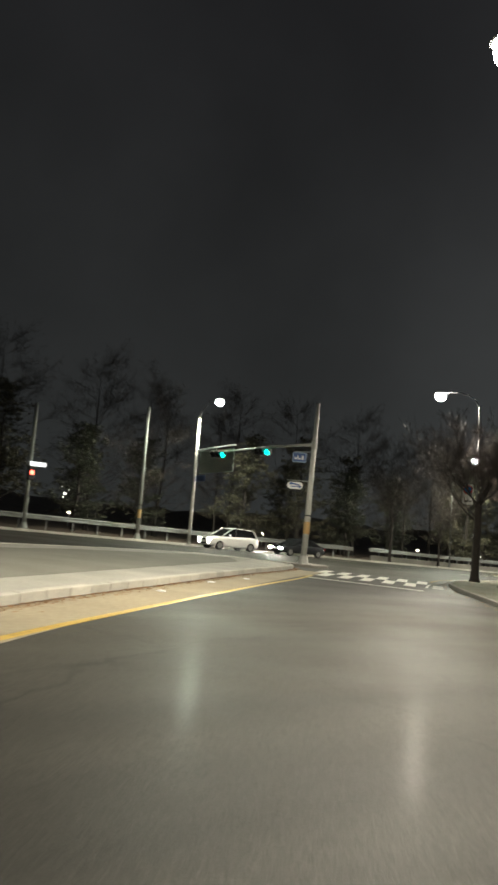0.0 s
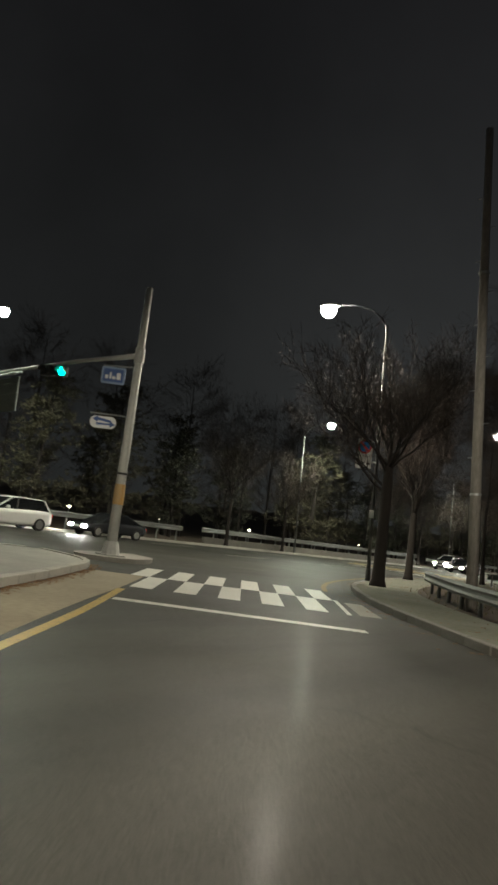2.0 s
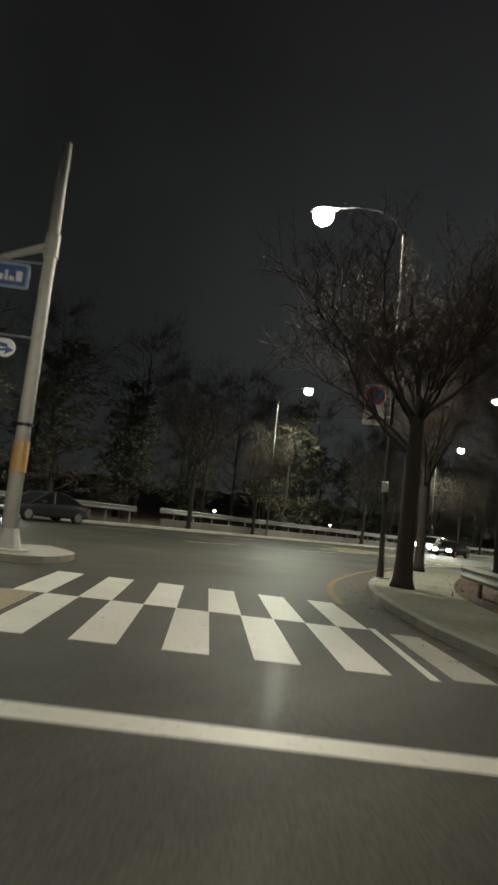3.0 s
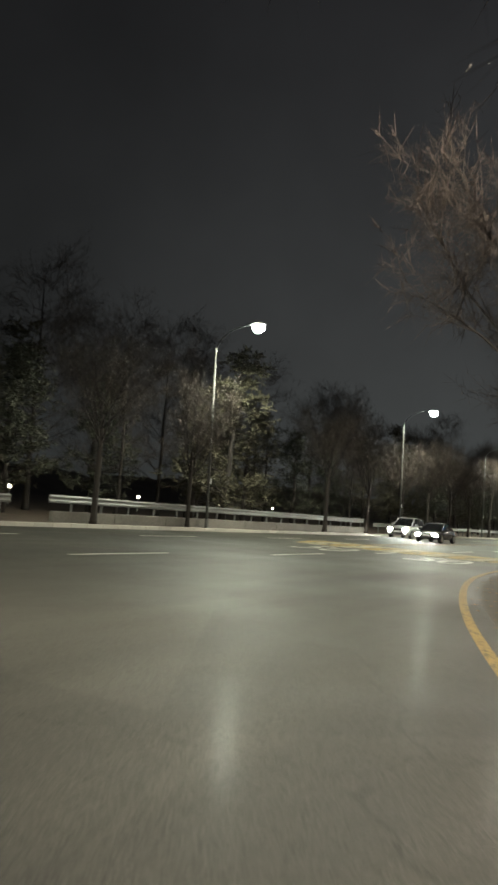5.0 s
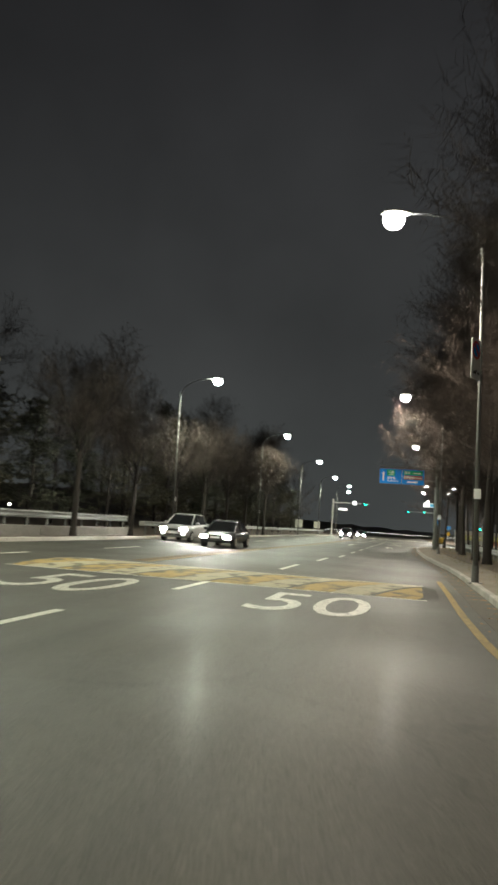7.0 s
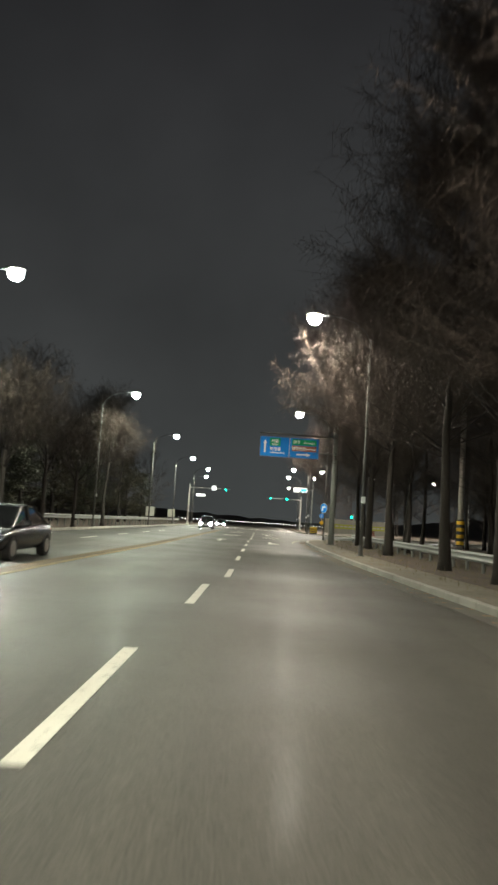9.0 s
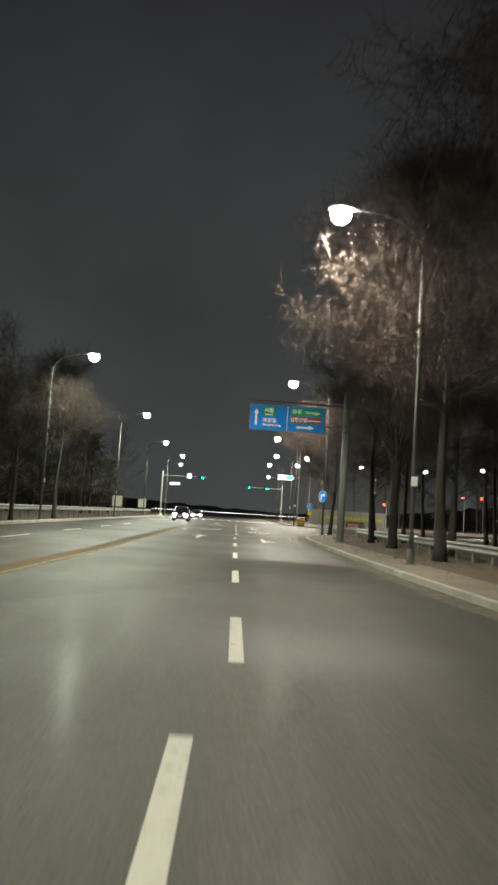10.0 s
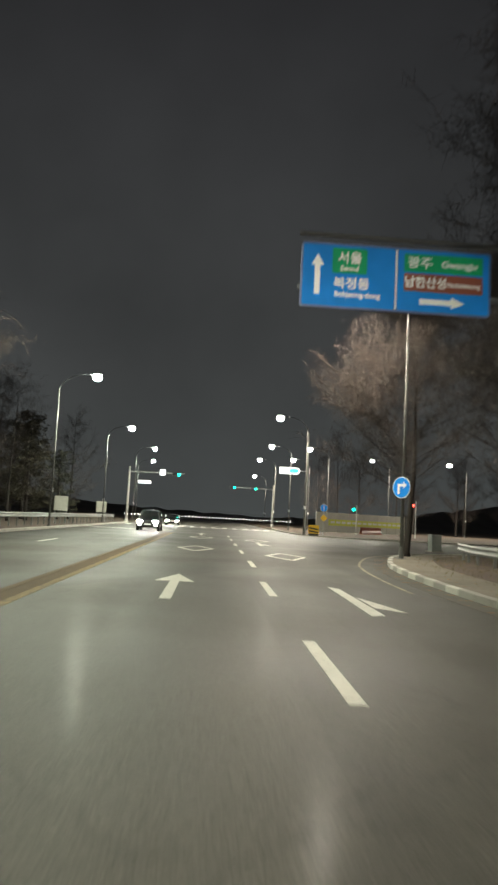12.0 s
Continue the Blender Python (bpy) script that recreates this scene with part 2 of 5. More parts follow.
DRY_LEAF = material("dry_leaves", (0.085, 0.062, 0.045), 0.9, 0, 0.4, 6.0, 0.5, 0.2)
PINE = material("pine_needles", (0.052, 0.054, 0.036), 0.9, 0, 0.45, 5.0, 0.35, 0.2)
PINE_PALE = material("pale_pine_needles", (0.062, 0.056, 0.034), 0.9, 0, 0.4, 5.0, 0.4, 0.2)
DRY_GRASS = material("dry_grass", (0.16, 0.14, 0.075), 0.95, 0, 0.4, 6.0, 0.6, 0.1)
LAMP_GLASS = material("lit_lamp_glass", (1, 1, 1), 0.3, 0, 0.0, 5.0, 1.0, 0.0, emit=110.0, emit_colour=(1.0, 0.97, 0.90))
GREENISH_LAMP_GLASS = material("lit_greenish_lamp_glass", (1, 1, 1), 0.3, 0, 0.0, 5.0, 1.0, 0.0, emit=110.0, emit_colour=(0.86, 1.0, 0.92))
GREEN_LIGHT = material("green_signal_light", (0.0, 0.5, 0.35), 0.3, 0, 0.0, 5.0, 1.0, 0.0, emit=12.0, emit_colour=(0.0, 0.80, 0.52))
RED_LIGHT = material("red_signal_light", (0.5, 0.0, 0.0), 0.3, 0, 0.0, 5.0, 1.0, 0.0, emit=16.0, emit_colour=(1.0, 0.05, 0.03))
DEAD_LENS = material("unlit_signal_lens", (0.03, 0.03, 0.03), 0.2, 0, 0.1, 5.0, 1.0, 0.0)
HEADLIGHT = material("lit_headlight", (1, 1, 1), 0.2, 0, 0.0, 5.0, 1.0, 0.0, emit=500.0, emit_colour=(1.0, 0.97, 0.9))
DIM_HEADLIGHT = material("lit_foglight", (1, 1, 1), 0.2, 0, 0.0, 5.0, 1.0, 0.0, emit=25.0, emit_colour=(1.0, 0.95, 0.85))
TAIL = material("red_tail_lamp", (0.35, 0.01, 0.01), 0.25, 0, 0.0, 5.0, 1.0, 0.0, emit=0.6, emit_colour=(1.0, 0.05, 0.03))
LIT_WHITE = material("lit_white_panel", (0.8, 0.8, 0.8), 0.4, 0, 0.0, 5.0, 1.0, 0.0, emit=1.6, emit_colour=(0.95, 0.98, 1.0))
LIT_CYAN = material("lit_blue_panel", (0.05, 0.4, 0.6), 0.4, 0, 0.0, 5.0, 1.0, 0.0, emit=1.1, emit_colour=(0.02, 0.45, 0.75))
SMALL_LIGHT = material("small_white_light", (1, 1, 1), 0.3, 0, 0.0, 5.0, 1.0, 0.0, emit=7.0, emit_colour=(1.0, 0.97, 0.9))
WARM_LIGHT = material("warm_path_light", (1, 1, 1), 0.3, 0, 0.0, 5.0, 1.0, 0.0, emit=14.0, emit_colour=(1.0, 0.86, 0.62))
CAR_WHITE = material("white_car_paint", (0.72, 0.72, 0.70), 0.25, 0, 0.05, 3.0, 0.6, 0.0)
CAR_DARK = material("dark_car_paint", (0.03, 0.032, 0.036), 0.25, 0.2, 0.1, 3.0, 0.6, 0.0)
CAR_SILVER = material("silver_car_paint", (0.42, 0.42, 0.42), 0.28, 0.5, 0.08, 3.0, 0.6, 0.0)
CAR_GLASS = material("tinted_car_glass", (0.012, 0.013, 0.014), 0.06, 0, 0.1, 3.0, 0.6, 0.0, spec=0.8)
RUBBER = material("tyre_rubber", (0.018, 0.018, 0.018), 0.85, 0, 0.2, 30.0, 2.0, 0.2)
ALLOY = material("alloy_rim", (0.5, 0.5, 0.5), 0.3, 0.9, 0.1, 10.0, 2.0, 0.0)
HOARDING = material("white_hoarding", (0.44, 0.43, 0.38), 0.6, 0, 0.12, 4.0, 0.5, 0.05, island=True)
BANNER = material("yellow_green_banner", (0.55, 0.58, 0.10), 0.6, 0, 0.15, 6.0, 0.8, 0.05)
HILL = material("far_woods", (0.11, 0.10, 0.085), 1.0, 0, 0.4, 0.9, 0.08, 0.0)


# ---------------------------------------------------------------- mesh kit
class Kit:
    """Collects vertices and faces for one mesh."""

    def __init__(self):
        self.v, self.f = [], []

    def add(self, verts, faces):
        n = len(self.v)
        self.v += [tuple(p) for p in verts]
        self.f += [tuple(i + n for i in q) for q in faces]
        return self

    def box(self, x0, y0, z0, x1, y1, z1, bevel=0.0):
        if not bevel:
            self.add([(x0, y0, z0), (x1, y0, z0), (x1, y1, z0), (x0, y1, z0), (x0, y0, z1), (x1, y0, z1), (x1, y1, z1), (x0, y1, z1)],
                     [(3, 2, 1, 0), (4, 5, 6, 7), (0, 1, 5, 4), (1, 2, 6, 5), (2, 3, 7, 6), (3, 0, 4, 7)])
            return self
        b = bevel
        ring = [(x0 + b, y0), (x1 - b, y0), (x1, y0 + b), (x1, y1 - b), (x1 - b, y1), (x0 + b, y1), (x0, y1 - b), (x0, y0 + b)]
        cx, cy = (x0 + x1) / 2, (y0 + y1) / 2

        def inset(p):
            return (p[0] + (b if p[0] < cx else -b), p[1] + (b if p[1] < cy else -b))
        rows = [[(*inset(p), z0) for p in ring], [(*p, z0 + b) for p in ring], [(*p, z1 - b) for p in ring], [(*inset(p), z1) for p in ring]]
        return self.loft(rows)

    def loft(self, rings, caps=True, closed=True):
        n, k = len(rings[0]), len(self.v)
        for r in rings:
            self.v += [tuple(p) for p in r]
        for i in range(len(rings) - 1):
            for j in range(n if closed else n - 1):
                a, b = k + i * n + j, k + i * n + (j + 1) % n
                self.f.append((a, b, b + n, a + n))
        if caps and closed:
            self.f.append(tuple(k + j for j in reversed(range(n))))
            self.f.append(tuple(k + (len(rings) - 1) * n + j for j in range(n)))
        return self

    def rod(self, p0, p1, r0, r1=None, n=8, caps=True):
        p0, p1 = Vector(p0), Vector(p1)
        r1 = r0 if r1 is None else r1
        d = (p1 - p0).normalized()
        u = d.orthogonal().normalized()
        w = d.cross(u)
        return self.loft([[p + (u * math.cos(2 * math.pi * i / n) + w * math.sin(2 * math.pi * i / n)) * r for i in range(n)]
                          for p, r in ((p0, r0), (p1, r1))], caps)

    def pipe(self, path, radii, n=8):
        pts = [Vector(p) for p in path]
        if not isinstance(radii, (list, tuple)):
            radii = [radii] * len(pts)
        rings, u = [], None
        for i, p in enumerate(pts):
            d = (pts[min(i + 1, len(pts) - 1)] - pts[max(i - 1, 0)]).normalized()
            u = d.orthogonal().normalized() if u is None else (u - d * u.dot(d)).normalized()
            w = d.cross(u)
            rings.append([p + (u * math.cos(2 * math.pi * j / n) + w * math.sin(2 * math.pi * j / n)) * radii[i] for j in range(n)])
        return self.loft(rings)

    def prism(self, outline, z0, z1):
        """An upright prism over a convex or concave outline, counter-clockwise."""
        n, k = len(outline), len(self.v)
        self.v += [(x, y, z0) for x, y in outline] + [(x, y, z1) for x, y in outline]
        self.f += [(k + i, k + (i + 1) % n, k + n + (i + 1) % n, k + n + i) for i in range(n)]
        self.f += [tuple(k + n + i for i in range(n)), tuple(k + i for i in reversed(range(n)))]
        return self

    def plate(self, outline, y0, y1):
        """An upright plate: outline of (x, z), thickness from y0 (front) to y1."""
        n, k = len(outline), len(self.v)
        self.v += [(x, y0, z) for x, z in outline] + [(x, y1, z) for x, z in outline]
        self.f += [(k + i, k + n + i, k + n + (i + 1) % n, k + (i + 1) % n) for i in range(n)]
        self.f += [tuple(k + i for i in range(n)), tuple(k + n + i for i in reversed(range(n)))]
        return self

    def mesh(self, name, mat, smooth=False):
        me = bpy.data.meshes.new(name)
        me.from_pydata(self.v, [], self.f)
        me.materials.append(mat)
        if smooth:
            me.shade_smooth()
        me.update()
        return me


def part(name, kit, mat, parent=None, label="", smooth=False):
    ob = new(name, kit.mesh(name, mat, smooth))
    if parent is not None:
        ob.parent = parent
    if label:
        tagged(ob, label)
    return ob


def thing(name, at, label, category, group="", turn=0.0):
    ob = new(name)
    ob.empty_display_size = 0.2
    ob.matrix_basis = pose(*at, 0, 0, turn)
    return tagged(ob, label, category, group)


def disc(cx, cz, rx, rz=None, n=24):
    rz = rx if rz is None else rz
    return [(cx + rx * math.cos(2 * math.pi * i / n), cz + rz * math.sin(2 * math.pi * i / n)) for i in range(n)]


def round_rect(x0, z0, x1, z1, r, n=4):
    out = []
    for cx, cz, a in ((x1 - r, z1 - r, 0), (x0 + r, z1 - r, 90), (x0 + r, z0 + r, 180), (x1 - r, z0 + r, 270)):
        for i in range(n + 1):
            t = radians(a + 90 * i / n)
            out.append((cx + r * math.cos(t), cz + r * math.sin(t)))
    return out


def spline(points, step):
    """Even points on a smooth line through the given ones."""
    P = [Vector((*p, 0)) for p in points]
    fine = []
    for i in range(len(P) - 1):
        a, b, c, d = P[max(i - 1, 0)], P[i], P[i + 1], P[min(i + 2, len(P) - 1)]
        for k in range(16):
            t = k / 16
            fine.append(0.5 * ((2 * b) + (c - a) * t + (2 * a - 5 * b + 4 * c - d) * t * t + (3 * b - a - 3 * c + d) * t ** 3))
    fine.append(P[-1])
    out, left = [fine[0]], step
    for p, q in zip(fine, fine[1:]):
        d, seg = 0.0, (q - p).length
        while seg - d >= left:
            d += left
            out.append(p + (q - p) * (d / seg))
            left = step
        left -= seg - d
    return [(p.x, p.y) for p in out]


def ribbon(kit, line, half, z, h=0.004):
    """A painted stripe along a line, a thin solid."""
    n = len(line)
    rings = []
    for i, p in enumerate(line):
        a, b = Vector(line[max(i - 1, 0)]), Vector(line[min(i + 1, n - 1)])
        d = (b - a).normalized()
        s = Vector((-d.y, d.x)) * half
        rings.append([(p[0] + s.x, p[1] + s.y, z), (p[0] - s.x, p[1] - s.y, z), (p[0] - s.x, p[1] - s.y, z + h), (p[0] + s.x, p[1] + s.y, z + h)])
    return kit.loft(rings)


def lettering(name, text, size, mat, parent, m, label="", width=None):
    """Flat lettering in the built-in font, turned into a mesh."""
    cu = bpy.data.curves.new(name, "FONT")
    cu.body, cu.size, cu.align_x, cu.extrude, cu.offset = text, size, "CENTER", 0.003, (size * 0.022 if size < 1 else 0.0)
    tmp = bpy.data.objects.new(name, cu)
    scene.collection.objects.link(tmp)
    bpy.context.view_layer.update()
    me = bpy.data.meshes.new_from_object(tmp.evaluated_get(bpy.context.evaluated_depsgraph_get()))
    bpy.data.objects.remove(tmp)
    me.name = name
    me.materials.clear()
    me.materials.append(mat)
    if width:
        xs = [v.co.x for v in me.vertices]
        k = width / (max(xs) - min(xs))
        me.transform(Matrix.Diagonal((k, 1, 1, 1)))
    ob = new(name, me)
    ob.parent = parent
    ob.matrix_basis = m
    if label:
        tagged(ob, label)
    return ob


# ---------------------------------------------------------------- ground, road, kerbs
g = Kit()
g.add([(-1500, -1500, -0.12), (1500, -1500, -0.12), (1500, 1500, -0.12), (-1500, 1500, -0.12)], [(0, 1, 2, 3)])
ground = part("ground", g, SOIL)
tagged(ground, "dark bare soil reaching to the horizon", "ground", kind="structure")

road_outline = [(-12.9, -170), (5.0, -170), (5.0, -75), (22, -110), (50, -110), (75, -106), (75, -92), (40, -70), (24, -52), (12, -40), (8, -30), (7.5, 40),
                (12, 50), (90, 60), (90, 92), (14, 90), (10, 98), (9, 340), (-12.9, 340)]
road = part("road", Kit().prism(road_outline, -0.2, 0.0), ASPHALT)
tagged(road, "worn grey asphalt road with a slight wet sheen", "road", kind="structure")

near_kerb_line = [(75, -95.5), (58, -87.5), (48, -83), (39.4, -77.4), (33.2, -71.8), (27.4, -66.5), (22.3, -61.6), (18.05, -57.6), (14.65, -53.95), (11.25, -49.0),
                  (8.6, -42.5), (6.6, -35.6), (5.6, -30), (5.35, -25), (5.3, -18), (5.15, -8), (4.75, 0), (4.4, 8), (4.2, 16), (4.1, 28), (4.2, 36), (4.7, 42), (5.5, 46), (6.7, 50),
                  (8.8, 53.5), (13, 56), (22, 57), (45, 60), (80, 63)]
corner_kerb_line = [(80, 88), (40, 86), (16, 85.4), (11, 86.4), (8.6, 89.5), (7.4, 95), (7.2, 110), (7.4, 125)]
island_line = [(5.9, -57.9), (8.9, -58.6), (11.4, -61.2), (14.4, -65.0), (17.4, -68.6), (20.9, -72.7), (26.6, -79.2), (33.5, -85.6), (44, -93), (30, -96),
               (18, -84), (9, -72), (4.2, -62), (5.0, -59.4)]
tip_line = [(5.1, -53.6), (6.6, -54.1), (7.5, -55.3), (7.6, -56.4), (6.6, -57.1), (5.6, -56.6), (5.0, -55.2)]


def inner(line, off):
    """The line moved to its right-hand side."""
    out = []
    for i, p in enumerate(line):
        a, b = Vector(line[max(i - 1, 0)]), Vector(line[min(i + 1, len(line) - 1)])
        d = (b - a).normalized()
        out.append((p[0] + d.y * off, p[1] - d.x * off))
    return out


def slab(name, outline, z, mat, label, category):
    ob = part(name, Kit().prism(outline, -0.15, z), mat)
    return tagged(ob, label, category, kind="structure")


near_smooth = spline(near_kerb_line, 1.0)
near_outline = inner(near_smooth, 0.18) + [(130, 66), (130, -95)]
slab("pavement_near", near_outline[::-1], 0.125, VERGE, "earth verge with dry grass behind the kerb", "verge")
walk_strip = inner(near_smooth, 0.19)
walk_back = inner(near_smooth, 2.2)
path_kit = Kit()
for i in range(len(walk_strip) - 1):
    if walk_strip[i][0] < 34 and walk_strip[i][1] < -31.5:
        (ax, ay), (bx, by), (cx, cy), (dx, dy) = walk_strip[i], walk_strip[i + 1], walk_back[i + 1], walk_back[i]
        path_kit.add([(ax, ay, 0.13), (bx, by, 0.13), (cx, cy, 0.13), (dx, dy, 0.13)], [(3, 2, 1, 0)])
tagged(part("pavement_corner", path_kit, MOSSY_PAVING), "worn mossy concrete footway at the street corner", "pavement", kind="structure")

dusty_back = inner(near_smooth, 1.75)
path_kit = Kit()
for i in range(len(walk_strip) - 1):
    if -32.5 < walk_strip[i][1] < 54 and walk_strip[i][0] < 12:
        (ax, ay), (bx, by), (cx, cy), (dx, dy) = walk_strip[i], walk_strip[i + 1], dusty_back[i + 1], dusty_back[i]
        path_kit.add([(ax, ay, 0.13), (bx, by, 0.13), (cx, cy, 0.13), (dx, dy, 0.13)], [(3, 2, 1, 0)])
tagged(part("pavement_roadside", path_kit, DUSTY_PAVING), "dusty worn footpath between kerb and street trees", "pavement", kind="structure")

corner_smooth = spline(corner_kerb_line, 1.0)
corner_outline = inner(corner_smooth, 0.18) + [(7.6, 340), (140, 340), (140, 90)]
slab("pavement_far_corner", corner_outline, 0.125, VERGE, "earth and concrete verge past the side street", "verge")
far_outline = [(-12.68, -170), (-12.68, 340), (-60, 340), (-60, -170)]
slab("verge_far", far_outline, 0.14, VERGE, "dry grassy verge below the guard rail", "verge")
island_smooth = spline(island_line + [island_line[0]], 0.9)
slab("traffic_island", inner(island_smooth, 0.17)[::-1], 0.14, CONCRETE_PAVING, "pale worn concrete traffic island beside the slip lane", "traffic island")
infill_outline = [(5.8, -62.5), (10.2, -71), (19, -82.6), (31, -94.5), (40, -92), (32.3, -86.6), (25.4, -80.2), (19.6, -73.8), (13, -66.4), (9.6, -62.4), (6.4, -60.6)]
slab("island_infill", infill_outline, 0.146, OLD_ASPHALT, "old patched asphalt infill of the traffic island", "traffic island")
tip_smooth = spline(tip_line + [tip_line[0]], 0.6)


# concrete gutter at the foot of the island kerb
gutter = Kit()
ribbon(gutter, [p for p in inner(island_smooth, -0.76) if p[0] > 10.4 and p[0] < 43 and p[1] > -1.02 * p[0] - 51.2], 0.68, 0.0, 0.003)
near_gutter = Kit()
ribbon(near_gutter, [p for p in inner(near_smooth, -0.27) if -46 < p[1] < 44 and p[0] < 10], 0.25, 0.0, 0.003)
tagged(part("gutter", near_gutter, GUTTER_DIRT), "dirty concrete gutter below the near kerb", "gutter", kind="structure")
tagged(part("gutter", gutter, TAN_CONCRETE), "broad tan concrete gutter between island kerb and yellow line", "gutter", kind="structure")


# ---------------------------------------------------------------- road paint
def paint(name, kit, mat, label, category="road marking", group=""):
    return tagged(part(name, kit, mat), label, category, group, "structure")


# zigzag crossing over the slip lane
CW_O, CW_A, CW_B = Vector((13.15, -60.9)), Vector((0.77, 0.638)), Vector((-0.638, 0.77))


def cw(a, b):
    p = CW_O + CW_A * a + CW_B * b
    return (p.x, p.y)


for row, count, shift in ((0, 5, 0.0), (1, 6, -0.46)):
    for j in range(count):
        a0, b0 = shift + 0.92 * j, 0.0 + 3.2 * row
        k = Kit().prism([cw(a0, b0), cw(a0 + 0.47, b0), cw(a0 + 0.47, b0 + 3.18), cw(a0, b0 + 3.18)], 0.0, 0.004)
        paint("crossing_stripe", k, WHITE_PAINT, "white painted stripe of a zigzag pedestrian crossing", group="crossing stripes")
paint("stop_line", Kit().prism([cw(0.12, -2.7), cw(4.5, -2.85), cw(4.5, -2.5), cw(0.12, -2.35)], 0, 0.004), WHITE_PAINT, "white stop line before the crossing")
left_edge = spline([(45, -93.0), (37, -87.2), (31.2, -82.0), (28.7, -79.5), (25.4, -75.7), (22.2, -71.9), (18.9, -67.9), (16.1, -64.4), (13.1, -60.95)], 0.8)
k = Kit()
ribbon(k, left_edge, 0.075, 0.0)
paint("yellow_edge_line", k, YELLOW_PAINT, "worn yellow edge line along the traffic island")
right_edge = [p for p in inner(near_smooth, -0.88) if -53.6 < p[1] < -31 and p[0] < 14]
k = Kit()
ribbon(k, right_edge, 0.075, 0.0)
paint("yellow_kerb_line", k, FADED_YELLOW, "yellow no-parking line beside the kerb")
k = Kit()
ribbon(k, [p for p in inner(near_smooth, -0.85) if -31.3 < p[1] < -14 and p[0] < 12], 0.07, 0.0)
paint("yellow_kerb_line", k, FADED_YELLOW, "worn faint yellow line beside the kerb")
k = Kit()
ribbon(k, [(14.6, -55.3), (15.3, -56.2), (16.0, -57.1), (16.7, -58.0)], 0.05, 0.0)
paint("white_edge_line", k, WHITE_PAINT, "short white line from the crossing towards the kerb")
k = Kit()
k.prism([(14.95, -55.45), (16.8, -57.75), (17.15, -57.45), (15.3, -55.2)], 0.0, 0.003)
paint("dropped_apron", k, CONCRETE_PAVING, "pale worn apron of the dropped kerb beside the crossing")
centre = [(-4.76 + 0.31 * min(1.0, max(0.0, (y - 3) / 14)), y) for y in range(-16, 79, 3)]
k = Kit()
ribbon(k, centre, 0.30, 0.0, 0.002)
paint("centre_strip", k, SHADED_DIRTY_YELLOW, "dirty brown strip of old paint under the centre lines")
# left line darker than the right: dirt, plus shadow put into its colour
for dx, mat in ((-0.24, SHADED_DIRTY_YELLOW), (0.24, CENTRE_YELLOW)):
    k = Kit()
    ribbon(k, [(x + dx, y) for x, y in centre], 0.08, 0.0, 0.006)
    paint("centre_line", k, mat, "double yellow centre line", group="centre lines")
for y0 in range(0, 80, 8):
    xs = 0.10 if y0 >= 40 else 0.0
    paint("lane_dash", Kit().prism([(xs - 0.075, y0), (xs + 0.075, y0), (xs + 0.075, y0 + 3), (xs - 0.075, y0 + 3)], 0, 0.004), LANE_WHITE,
          "white lane dash on the asphalt", group="lane dashes")
for x, y0 in ((-2.35, -40.1), (-1.35, -32.1), (-1.05, -23.9), (-0.55, -14.4), (-0.35, -6.2), (-8.5, -40), (-8.5, -30), (-8.5, -20), (-8.5, -10), (-8.5, 0), (-8.5, 10), (-8.5, 20), (-8.5, 30),
              (-8.5, 40), (-8.5, 50)):
    paint("lane_dash", Kit().prism([(x - 0.075, y0), (x + 0.075, y0), (x + 0.075, y0 + 3.8), (x - 0.075, y0 + 3.8)], 0, 0.004), LANE_WHITE,
          "white lane dash on the asphalt", group="lane dashes")


def arrow_straight(x, y):
    k = Kit().prism([(x - 0.1, y), (x + 0.1, y), (x + 0.1, y + 3.4), (x - 0.1, y + 3.4)], 0, 0.004)
    k.prism([(x - 0.42, y + 3.4), (x + 0.42, y + 3.4), (x, y + 5.4)], 0, 0.004)
    paint("straight_arrow", k, LANE_WHITE, "white straight-ahead arrow painted on the lane", group="lane arrows")


def arrow_right(x, y):
    k = Kit().prism([(x - 0.1, y - 0.5), (x + 0.14, y - 0.4), (x + 0.16, y + 3.9), (x - 0.04, y + 4.3)], 0, 0.004)
    k.prism([(x + 0.2, y + 0.6), (x + 0.62, y + 0.1), (x + 0.5, y + 0.9), (x + 0.2, y + 2.3)], 0, 0.004)
    paint("merge_arrow", k, LANE_WHITE, "white forked lane arrow painted on the asphalt", group="lane arrows")


arrow_straight(-1.95, 30.8)
arrow_right(1.45, 30.2)
arrow_straight(-1.95, 74)
arrow_right(1.5, 58)
for cx, cy in ((-1.85, 51.0), (1.75, 47.3), (1.75, 66), (-1.85, 68)):
    k = Kit()
    P = [(cx - 0.75, cy), (cx, cy - 2.5), (cx + 0.75, cy), (cx, cy + 2.5), (cx - 0.75, cy)]
    for a, b in zip(P, P[1:]):
        ribbon(k, [a, b], 0.08, 0.0)
    paint("diamond_marking", k, LANE_WHITE, "white painted diamond outline before a crossing", group="diamonds")
for name, x in (("speed_number", -3.1), ("speed_number", 1.75)):
    ob = lettering(name, "50", 4.9, FADED_WHITE, None, pose(x, -25.9, 0.003), width=2.1)
    tagged(ob, "large white painted speed number 50 on the lane", "road marking", "speed numbers", "structure")
